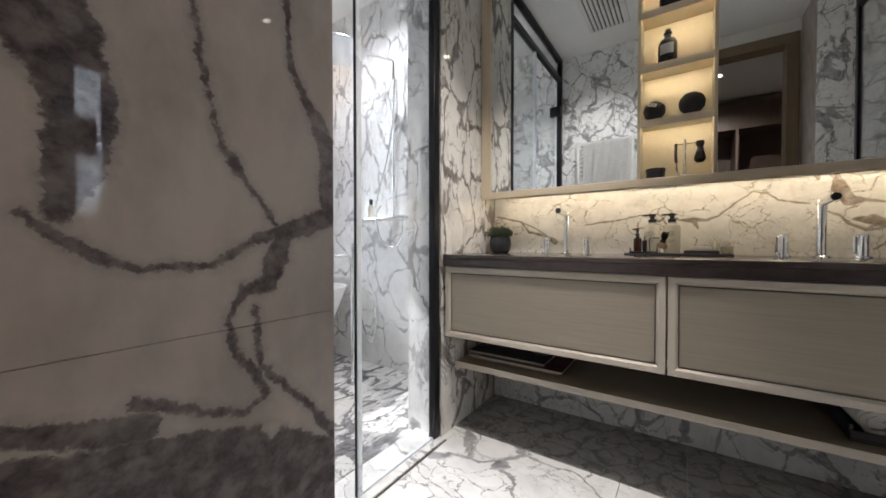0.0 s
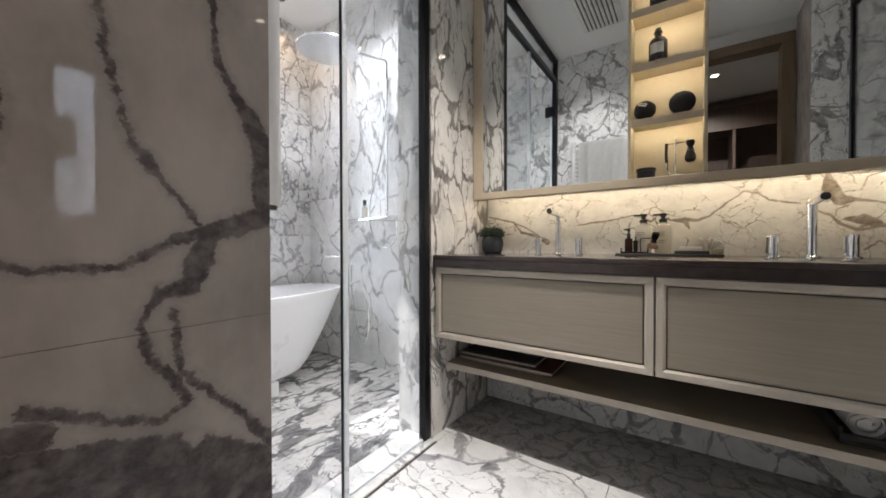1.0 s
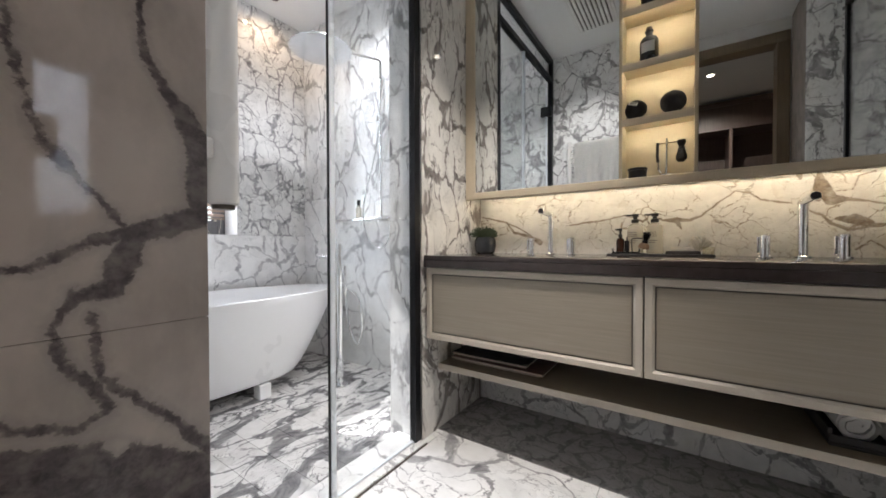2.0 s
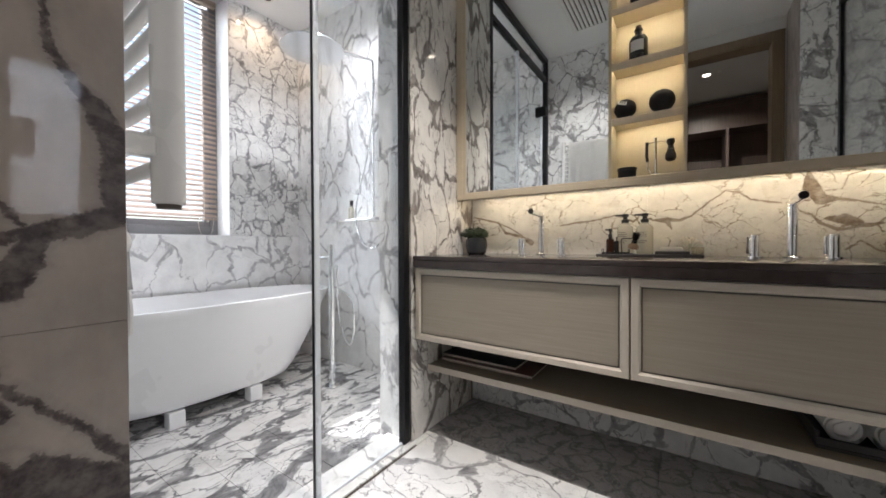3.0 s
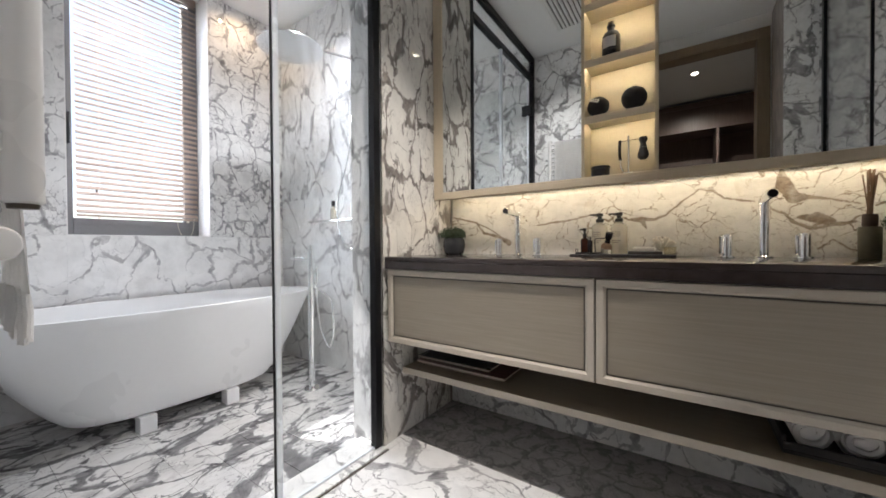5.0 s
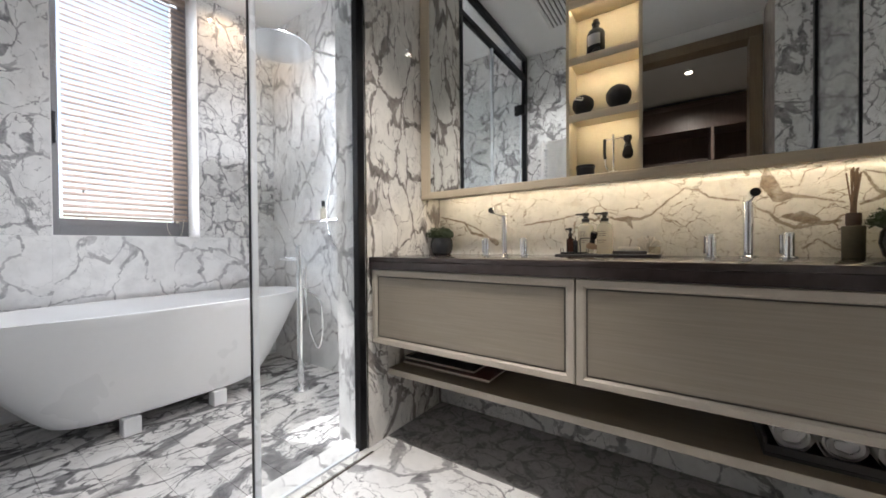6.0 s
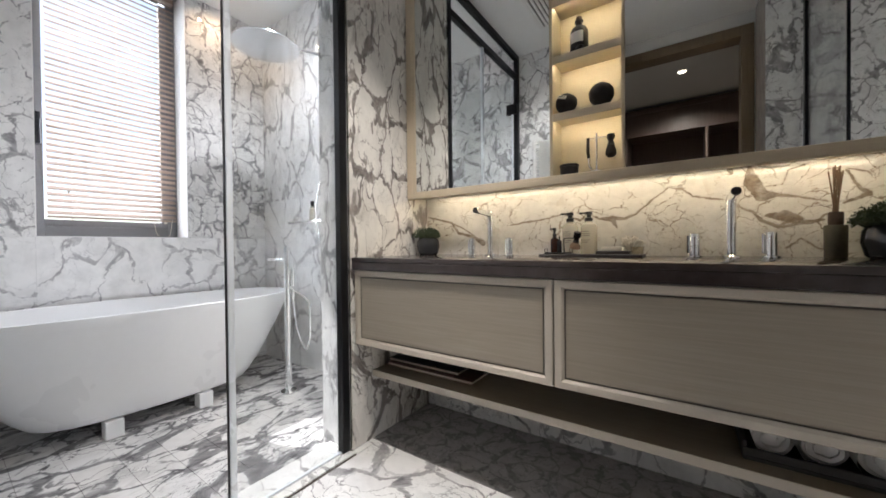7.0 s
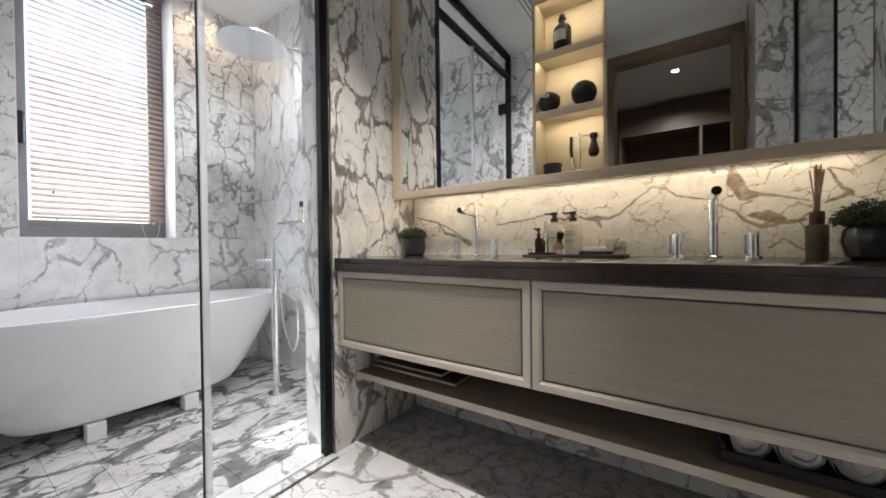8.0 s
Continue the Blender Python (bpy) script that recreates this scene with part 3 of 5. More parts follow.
    # wall over and beside the doorway
    structure("wall_over_door", boxes(((NX - 0.05, -0.32, 2.58), (0.80, -0.20, H)), ((NX - t, -0.32, -0.1), (-0.229, -0.20, 2.58)), ((0.729, -0.32, -0.1), (0.74, -0.20, 2.58))), M_CEILING, "white painted wall above the doorway", "wall")
    # room on the far side, behind its own glass
    er = structure("wall_east", boxes(((3.0, -0.1, -0.1), (3.3, 0.26, H)), ((3.0, 0.86, -0.1), (3.3, YB + 0.2, H)), ((3.0, 0.26, -0.1), (3.3, 0.86, 1.06)), ((3.0, 0.26, 2.3), (3.3, 0.86, H))), M_OPPOSITE, "marble wall with a second blinded window", "wall")
    structure("wall_south_3", boxes(((0.90, -0.30, -0.1), (3.2, -0.10, H))), M_OPPOSITE, "marble wall of the side room", "wall")
    structure("ceiling", boxes(((GX - 0.021, -0.32, H), (3.2, YB + 0.25, H + 0.15)), ((XW - 0.3, -0.32, HS), (GX - 0.0212, YB + 0.25, HS + 0.05))), M_CEILING, "plain white painted ceiling", "ceiling")


def build_window(x, out, y0, y1, z0, z1, group, with_handle=True):
    """Casement in its opening with a lowered venetian blind; out = the way to the room."""
    n = "window_1" if out > 0 else "window_2"
    w = tagged(thing(n, (x, y0, z0), "grey aluminium casement window with bright daylight behind", "window"), kind="structure")
    f = 0.060
    fx0, fx1 = sorted((x - out * 0.240, x - out * 0.195))
    part("window_frame", boxes(((fx0, y0, z0 + 0.003), (fx1, y0 + f, z1)), ((fx0, y1 - f, z0 + 0.003), (fx1, y1, z1)), ((fx0, y0 + f, z0 + 0.003), (fx1, y1 - f, z0 + f + 0.012)),
                               ((fx0, y0 + f, z1 - 0.03), (fx1, y1 - f, z1)), bevel=0.002), M_GREYFRAME, w, smooth=False)
    # opening sash; its hinge stile is broad
    g = y1 - 0.101
    sx0, sx1 = sorted((x - out * 0.232, x - out * 0.202))
    part("sash", boxes(((sx0, g, z0 + f), (sx1, y1 - f, z1 - f)), ((sx0, y0 + f, z0 + f), (sx1, g, z0 + f + 0.055)), ((sx0, y0 + f, z1 - 0.058), (sx1, g, z1 - 0.03)), bevel=0.002), M_GREYFRAME, w, smooth=False)
    px = x - out * 0.222
    pane = part("pane", boxes(((px - 0.003, y0 + f, z0 + f), (px + 0.003, g, z1 - 0.03))), M_GLASS, w, smooth=False)
    pane.visible_shadow = False
    if with_handle:
        h = part("window_handle", boxes(((x - 0.196, y0 + 0.018, 1.66), (x - 0.178, y0 + 0.050, 1.78)), ((x - 0.182, y0 + 0.022, 1.58), (x - 0.152, y0 + 0.046, 1.73)), bevel=0.004, seg=2), M_BLACK, w, "black lever handle")
    # blind
    b = thing("venetian_blind", (x, y0, z0), "lowered wood-slat venetian blind with slats half open", "blind", "window blinds")
    by0, by1 = y0 + 0.068, y1 - 0.022
    bx = x - out * 0.165
    zb = z0 + 0.128
    pitch, tilt, half = 0.038, radians(45), 0.0175
    me = bmesh.new()
    dx, dz = half * math.cos(tilt) * out, half * math.sin(tilt)
    nseg = 4
    prev = None
    for k in range(nseg + 1):
        u = -1 + 2 * k / nseg
        crown = 0.0018 * (1 - u * u)
        px_, pz_ = u * dx, -u * dz + crown
        ring = [me.verts.new((px_, 0, pz_)), me.verts.new((px_, by1 - by0, pz_)), me.verts.new((px_, by1 - by0, pz_ + 0.0022)), me.verts.new((px_, 0, pz_ + 0.0022))]
        if prev:
            for i in range(4):
                me.faces.new((prev[i], prev[(i + 1) % 4], ring[(i + 1) % 4], ring[i]))
        else:
            me.faces.new(ring)
        prev = ring
    me.faces.new(prev[::-1])
    slat = mesh_of("slat", me, M_SLAT)
    z = zb + 0.026
    while z < z1 - 0.05:
        ob = new("slat", slat)
        ob.parent = b
        ob.location = (bx, by0 + random.uniform(-0.0012, 0.0012), z)
        ob.rotation_euler = (random.uniform(-0.0012, 0.0012), random.uniform(-0.03, 0.03), 0)
        z += pitch
    part("bottom_rail", boxes(((bx - 0.014, by0, zb - 0.006), (bx + 0.014, by1, zb + 0.008)), bevel=0.003), M_SLAT, b)
    part("head_rail", boxes(((bx - 0.02, by0, z1 - 0.045), (bx + 0.018, by1, z1 - 0.002)), bevel=0.002), M_SLAT, b)
    for v in (0.16, 0.5, 0.86):
        y = by0 + v * (by1 - by0)
        for s in (-0.0135, 0.0135):
            part("ladder_cord", tube(bmesh.new(), [(bx + s, y, zb), (bx + s, y, z1 - 0.03)], 0.0011, 5), M_CORD, b)
    for v in (0.16, 0.90):
        y = by0 + v * (by1 - by0)
        part("cord_button", boxes(((bx - 0.006, y - 0.008, zb - 0.020), (bx + 0.008, y + 0.008, zb - 0.006)), bevel=0.003), M_CORD, b)
    if with_handle:
        y = by1 - 0.03
        part("pull_cord", tube(bmesh.new(), curve_points([(bx + 0.018, y - 0.11, zb), (bx + 0.03, y - 0.10, zb - 0.09), (bx + 0.034, y - 0.06, zb - 0.14), (bx + 0.032, y - 0.02, zb - 0.10), (bx + 0.02, y, zb + 0.01)], 6), 0.0016, 6), M_CORD, b)
        part("cord_bead", lathe(bmesh.new(), [(0, -0.01), (0.006, -0.006), (0.007, 0.004), (0, 0.011)], (bx + 0.018, by0 + 0.09, 1.30), 10), M_BEAD, b)


def build_screen():
    s = thing("shower_screen", (GX, GY1, 0), "clear glass shower screen in a black metal frame", "shower screen")
    part("post", boxes(((GX - 0.018, GY1 - 0.027, 0.0081), (GX + 0.018, GY1 + 0.014, H - 0.045)), bevel=0.002), M_BLACK, s, "black metal wall post")
    part("top_rail", boxes(((GX - 0.02, GY0, H - 0.045), (GX + 0.02, GY1 + 0.014, H - 0.001)), bevel=0.002), M_BLACK, s)
    part("transom_rail", boxes(((GX - 0.018, GY0 + 0.042, 2.455), (GX + 0.018, GY1 - 0.027, 2.50)), bevel=0.002), M_BLACK, s)
    part("wall_post", boxes(((GX - 0.02, GY0 + 0.001, 0.0081), (GX + 0.02, GY0 + 0.042, H - 0.045)), bevel=0.002), M_BLACK, s)
    g = part("fixed_pane", boxes(((GX - 0.005, 0.897, 0.009), (GX + 0.005, GY1 - 0.027, 2.455))), M_GLASS, s, "clear fixed glass pane", False)
    g2 = part("transom_pane", boxes(((GX - 0.004, GY0 + 0.042, 2.50), (GX + 0.004, GY1 - 0.027, H - 0.045))), M_GLASS, s, smooth=False)
    g.visible_shadow = g2.visible_shadow = False
    part("edge_seal", boxes(((GX - 0.011, 0.875, 0.009), (GX + 0.011, 0.897, 2.455)), bevel=0.004, seg=2), M_SATIN, s, "pale satin edge strip")
    part("gasket", boxes(((GX - 0.004, 0.8715, 0.009), (GX + 0.006, 0.8748, 2.455))), M_BLACK, s, "dark gasket line", False)
    part("floor_seal", boxes(((GX - 0.007, 0.897, 0.0082), (GX + 0.007, GY1 - 0.027, 0.016))), M_SATIN, s)
    d = thing("glass_door", (GX, GY0, 0), "clear glass shower door swung open against the wall", "door")
    g = part("door_pane", boxes(((GX - 0.71, 0.252, 0.02), (GX - 0.03, 0.260, 2.44))), M_GLASS, d, smooth=False)
    g.visible_shadow = False
    part("door_edge", boxes(((GX - 0.03, 0.250, 0.02), (GX - 0.018, 0.262, 2.44)), bevel=0.003), M_SATIN, d)
    for z in (0.35, 2.18):
        part("hinge", boxes(((GX - 0.075, 0.236, z - 0.045), (GX + 0.022, 0.276, z + 0.045)), bevel=0.004, seg=2), M_BLACK, d, "black hinge clamp")
    # glass line of the opposite side room
    s2 = thing("side_screen", (0.92, GY0, 0), "dark-framed glass partition of the side room", "glass partition")
    part("post", boxes(((0.910, GY0 + 0.001, 0.0), (0.934, GY0 + 0.042, H - 0.001)), bevel=0.002), M_BLACK, s2)
    part("edge_strip", boxes(((0.916, 0.88, 0.0), (0.928, 0.892, 2.455)), bevel=0.002), M_BLACK, s2)
    part("top_rail", boxes(((0.902, GY0 + 0.042, 2.455), (0.94, PY - 0.001, 2.50)), bevel=0.002), M_BLACK, s2)
    g = part("pane", boxes(((0.918, GY0 + 0.042, 0.0), (0.926, 0.88, 2.455))), M_GLASS, s2, smooth=False)
    g.visible_shadow = False
    part("door_clamp", boxes(((0.905, 0.2325, 1.19), (0.945, 0.275, 1.295)), bevel=0.003), M_BLACK, s2, "black clamp")


def loft(bm, sections, closed_top=False, closed_bottom=False):
    rings = [[bm.verts.new(p) for p in s] for s in sections]
    for a, b in zip(rings, rings[1:]):
        n = len(a)
        for i in range(n):
            j = (i + 1) % n
            bm.faces.new((a[i], a[j], b[j], b[i]))
    if closed_bottom:
        bm.faces.new(rings[0][::-1])
    if closed_top:
        bm.faces.new(rings[-1])
    return bm


def oval(cx, cy, a, b, z, n=72, k=2.6):
    out = []
    for i in range(n):
        t = 2 * math.pi * i / n
        c, s = math.cos(t), math.sin(t)
        out.append((cx + a * math.copysign(abs(c) ** (2 / k), c), cy + b * math.copysign(abs(s) ** (2 / k), s), z))
    return out


TUB = dict(cx=-2.345, cy=1.045, a=0.355, b=0.855, top=0.614, a0=0.262, b0=0.50, z0=0.085)


def build_tub():
    T = TUB
    tub = thing("bathtub", (T["cx"], T["cy"], 0), "white freestanding bathtub with sloping ends on short block feet", "bathtub")
    secs = []
    for i in range(13):
        u = i / 12
        e = u ** 0.72
        secs.append(oval(T["cx"], T["cy"], T["a0"] + (T["a"] - T["a0"]) * e, T["b0"] + (T["b"] - T["b0"]) * u ** 0.84, T["z0"] + (T["top"] - 0.004 - T["z0"]) * u, k=2.5 + 0.6 * (1 - u)))
    # rounded bottom edge
    secs.insert(0, oval(T["cx"], T["cy"], T["a0"] - 0.05, T["b0"] - 0.05, T["z0"] - 0.016, k=3.0))
    secs.insert(1, oval(T["cx"], T["cy"], T["a0"] - 0.015, T["b0"] - 0.015, T["z0"] - 0.010, k=3.0))
    secs.append(oval(T["cx"], T["cy"], T["a"] - 0.003, T["b"] - 0.003, T["top"]))
    secs.append(oval(T["cx"], T["cy"], T["a"] - 0.022, T["b"] - 0.022, T["top"]))
    secs.append(oval(T["cx"], T["cy"], T["a"] - 0.026, T["b"] - 0.026, T["top"] - 0.006))
    for u in (0.8, 0.55, 0.3, 0.14):
        secs.append(oval(T["cx"], T["cy"], T["a0"] - 0.03 + (T["a"] - T["a0"]) * u ** 0.72, T["b0"] - 0.05 + (T["b"] - T["b0"]) * u ** 0.72, T["z0"] + (T["top"] - T["z0"]) * u, k=2.7))
    part("tub_shell", loft(bmesh.new(), secs, True, True), M_TUB, tub)
    for x0 in (-2.145, -2.60):
        for y in (0.825, 1.235):
            part("foot", boxes(((x0, y - 0.036, -0.0146), (x0 + 0.075, y + 0.036, T["z0"] - 0.0105)), bevel=0.003), M_TUB, tub, "white block foot")


def build_filler():
    x, y = -1.86, 1.635
    f = thing("bath_filler", (x, y, 0), "chrome floor-standing bath filler with hand shower", "tap")
    part("base_plate", lathe(bmesh.new(), [(0, 0.012), (0.048, 0.012), (0.05, 0.009), (0.05, 0), (0, 0)], (x, y, -0.0146)), M_CHROME, f)
    part("column", tube(bmesh.new(), [(x, y, -0.004), (x, y, 0.93)], 0.0205, 20), M_CHROME, f)
    part("spout", boxes(((x - 0.215, y - 0.012, 0.842), (x - 0.012, y + 0.012, 0.862)), bevel=0.004, seg=2), M_CHROME, f)
    part("lever", tube(bmesh.new(), [(x, y, 0.93), (x, y, 0.945)], 0.017, 16), M_CHROME, f)
    part("handset", tube(bmesh.new(), [(x + 0.034, y + 0.02, 0.60), (x + 0.034, y + 0.02, 0.80)], 0.0105, 14), M_CHROME, f)
    part("holder", boxes(((x, y, 0.66), (x + 0.046, y + 0.03, 0.685)), bevel=0.003), M_CHROME, f)
    pts = [(x + 0.034, y + 0.02, 0.60), (x + 0.045, y + 0.04, 0.40), (x + 0.10, y + 0.06, 0.27), (x + 0.135, y + 0.07, 0.34), (x + 0.125, y + 0.08, 0.46), (x + 0.07, y + 0.10, 0.58), (x + 0.01, y + 0.02, 0.66)]
    part("hose", tube(bmesh.new(), curve_points(pts, 8), 0.0065, 10), M_CHROME, f)


def build_shower():
    yb = YB
    s = thing("shower_set", (-1.757, yb, 1.1), "chrome rain shower column with thermostatic bar and hand shower", "shower")
    x, y = -1.757, yb - 0.055
    part("riser", tube(bmesh.new(), [(x, y, 1.13), (x, y, 2.235)], 0.0105, 14), M_CHROME, s)
    part("arm", tube(bmesh.new(), [(x, y, 2.2), (x, y, 2.262), (x - 0.008, y - 0.015, 2.272), (x - 0.188, y - 0.368, 2.272)], 0.010, 12), M_CHROME, s)
    dx, dy = -1.945, 1.562
    part("rain_head", lathe(bmesh.new(), [(0, 0), (0.198, 0), (0.203, 0.004), (0.200, 0.010), (0.03, 0.013), (0.02, 0.04), (0, 0.04)], (dx, dy, 2.238), 56), M_STEEL, s, "large round chrome rain head")
    part("thermostat_bar", boxes(((-2.27, yb - 0.085, 1.115), (-1.60, yb - 0.035, 1.138)), bevel=0.006, seg=2), M_CHROME, s)
    part("valve", tube(bmesh.new(), [(-1.77, yb - 0.06, 1.127), (-1.64, yb - 0.06, 1.127)], 0.021, 18), M_CHROME, s)
    for xx in (-1.80, -1.66):
        part("wall_union", tube(bmesh.new(), [(xx, yb - 0.001, 1.127), (xx, yb - 0.05, 1.127)], 0.018, 14), M_CHROME, s)
    part("slider", boxes(((x - 0.018, y - 0.03, 1.82), (x + 0.018, y + 0.016, 1.87)), bevel=0.005), M_CHROME, s)
    part("hand_shower", tube(bmesh.new(), [(x + 0.012, y - 0.03, 1.78), (x + 0.05, y - 0.05, 1.98), (x + 0.075, y - 0.065, 2.09)], 0.012, 12, radii=[0.009, 0.011, 0.02]), M_CHROME, s)
    pts = [(x + 0.012, y - 0.03, 1.78), (x - 0.03, y - 0.04, 1.55), (x - 0.13, y - 0.04, 1.28), (x - 0.15, y - 0.03, 1.10), (x - 0.08, y - 0.03, 0.95), (x + 0.03, y - 0.02, 0.92), (x + 0.09, y - 0.01, 1.0), (x + 0.08, y, 1.12)]
    part("hose", tube(bmesh.new(), curve_points(pts, 8), 0.0065, 10), M_CHROME, s)
    b = thing("shampoo_bottle", (-2.0, yb - 0.06, 1.138), "clear bottle with a dark cap on the shower bar", "bottle")
    part("bottle", lathe(bmesh.new(), [(0, 0), (0.022, 0), (0.023, 0.003), (0.023, 0.08), (0.012, 0.092), (0.012, 0.10), (0, 0.10)], (-1.99, yb - 0.06, 1.1381), 18), M_LIQUID, b)
    part("cap", lathe(bmesh.new(), [(0, 0), (0.014, 0), (0.014, 0.04), (0, 0.04)], (-1.99, yb - 0.06, 1.2385), 14), M_PUMP, b)


# ---- vanity ----
CT = 0.888                                # worktop height
VY = 1.405                                # drawer fronts


def drawer_unit(x0, x1):
    u = thing("vanity_unit", (x0, VY, 0.49), "wall-hung taupe vanity drawer unit with a pale mitred frame", "cabinet", "vanity units")
    z0, z1, w = 0.493, 0.8295, 0.031
    part("body", boxes(((x0 + 0.004, VY + 0.024, z0 + 0.004), (x1 - 0.004, YB - 0.001, z1 + 0.002))), M_SHELFWOOD, u, smooth=False)
    fr = part("drawer_front", boxes(((x0 + w + 0.0027, VY + 0.0095, z0 + w + 0.0027), (x1 - w - 0.0027, VY + 0.022, z1 - w - 0.0027)), bevel=0.001), M_PANEL, u, "taupe brushed veneer panel")
    # four mitred rails with a sloping inner edge
    o = [(x0 + 0.002, z0), (x1 - 0.002, z0), (x1 - 0.002, z1), (x0 + 0.002, z1)]
    def inset(d):
        return [(o[0][0] + d, o[0][1] + d), (o[1][0] - d, o[1][1] + d), (o[2][0] - d, o[2][1] - d), (o[3][0] + d, o[3][1] - d)]
    prof = [(0.0, VY + 0.0235), (0.0, VY + 0.003), (0.003, VY), (w - 0.010, VY + 0.001), (w - 0.002, VY + 0.009), (w, VY + 0.0235)]
    for i in range(4):
        j = (i + 1) % 4
        bm = bmesh.new()
        a = [bm.verts.new((inset(d)[i][0], y, inset(d)[i][1])) for d, y in prof]
        b = [bm.verts.new((inset(d)[j][0], y, inset(d)[j][1])) for d, y in prof]
        for k in range(len(prof) - 1):
            bm.faces.new((a[k], a[k + 1], b[k + 1], b[k]))
        bm.faces.new((a[-1], a[0], b[0], b[-1]))
        bm.faces.new(a)
        bm.faces.new(b[::-1])
        part("rail", bm, M_RAIL, u, "pale champagne frame rail", True, 25)
    q = inset(w - 0.0005)
    part("bead", boxes(((q[0][0], VY + 0.0075, q[0][1]), (q[1][0], VY + 0.023, q[0][1] + 0.0030)), ((q[0][0], VY + 0.0075, q[2][1] - 0.0030), (q[1][0], VY + 0.023, q[2][1])),
                       ((q[0][0], VY + 0.0075, q[0][1] + 0.0030), (q[0][0] + 0.0030, VY + 0.023, q[2][1] - 0.0030)), ((q[1][0] - 0.0030, VY + 0.0075, q[0][1] + 0.0030), (q[1][0], VY + 0.023, q[2][1] - 0.0030))), M_BEAD, u, "dark shadow bead", False)


def build_vanity():
    drawer_unit(-0.952, -0.046)
    drawer_unit(-0.045, 0.864)
    wt = thing("worktop", (-0.04, 1.7, CT), "dark brown polished stone worktop with an eased edge", "worktop")
    part("slab", boxes(((-0.955, 1.392, 0.868), (0.868, YB - 0.0005, CT)), bevel=0.0025, seg=2), M_STONE, wt)
    part("apron", boxes(((-0.955, 1.3925, 0.8325), (0.868, 1.415, 0.8678)), bevel=0.0015), M_STONE, wt, "stone front apron")
    sh = tagged(part("vanity_shelf", boxes(((-0.9675, 1.530, 0.307), (0.885, YB - 0.0005, 0.335)), bevel=0.002), M_SHELFWOOD), "open champagne wood shelf under the drawers", "shelf")
    part("front_lip", boxes(((-0.9675, 1.526, 0.306), (0.885, 1.5295, 0.336)), bevel=0.001), M_RAIL, sh, "pale edge strip")


def tap(x, y, tall=0.215):
    f = thing("basin_tap", (x, y, CT), "tall polished chrome basin spout on the dark worktop", "tap", "basin taps")
    part("base_ring", lathe(bmesh.new(), [(0, 0.006), (0.026, 0.006), (0.028, 0.004), (0.028, 0), (0, 0)], (x, y, CT)), M_CHROME, f)
    part("column", lathe(bmesh.new(), [(0.0155, 0.004), (0.0155, 0.085), (0.0145, 0.0855), (0.0145, 0.087), (0.0155, 0.0875), (0.0155, tall - 0.006), (0.013, tall), (0, tall)], (x, y, CT), 24), M_CHROME, f)
    # short spout rising a little to the user, with a dark outlet
    d = Vector((0, -0.995, 0.07)).normalized()
    p0 = Vector((x, y, CT + tall - 0.012))
    sp = part("spout", tube(bmesh.new(), [p0, p0 + d * 0.03, p0 + d * 0.150, p0 + d * 0.153], 0.013, 20, radii=[0.012, 0.0135, 0.0150, 0.0140]), M_CHROME, f)
    part("aerator", tube(bmesh.new(), [p0 + d * 0.1525, p0 + d * 0.1555], 0.0128, 18), M_DARK, sp, "dark round outlet")
    for dx in (-0.105, 0.105):
        h = thing("tap_handle", (x + dx, y, CT), "short chrome cylinder tap handle", "tap handle", "tap handles")
        part("base_ring", lathe(bmesh.new(), [(0, 0.005), (0.026, 0.005), (0.027, 0.003), (0.027, 0), (0, 0)], (x + dx, y, CT)), M_CHROME, h)
        part("grip", lathe(bmesh.new(), [(0.017, 0.004), (0.017, 0.082), (0.0155, 0.085), (0, 0.085)], (x + dx, y, CT), 24), M_CHROME, h)
        part("lever", boxes(((x + dx - 0.024, y - 0.005, CT + 0.012), (x + dx - 0.0165, y + 0.005, CT + 0.080)), bevel=0.002), M_CHROME, h)


def clump(bm, c, r, n, size, squash=0.8, seed=0):
    """Many small folded leaves scattered over a mound."""
    rng = random.Random(seed)
    for _ in range(n):
        th, ph = rng.uniform(0, 2 * math.pi), math.acos(rng.uniform(-0.35, 1))
        rr = r * (0.72 + 0.38 * rng.random()) * (1 + 0.18 * math.sin(3 * th + seed))
        p = Vector(c) + Vector((rr * math.sin(ph) * math.cos(th), rr * math.sin(ph) * math.sin(th), rr * squash * math.cos(ph)))
        q = Euler((rng.uniform(0, 6.28), rng.uniform(0, 6.28), rng.uniform(0, 6.28))).to_matrix()
        s = size * rng.uniform(0.6, 1.3)
        v = [bm.verts.new(p + q @ Vector(o)) for o in ((-s, 0, 0), (0, -s * 0.5, s * 0.25), (s, 0, 0.1 * s), (0, s * 0.5, s * 0.25))]
        bm.faces.new((v[0], v[1], v[2]))
        bm.faces.new((v[0], v[2], v[3]))


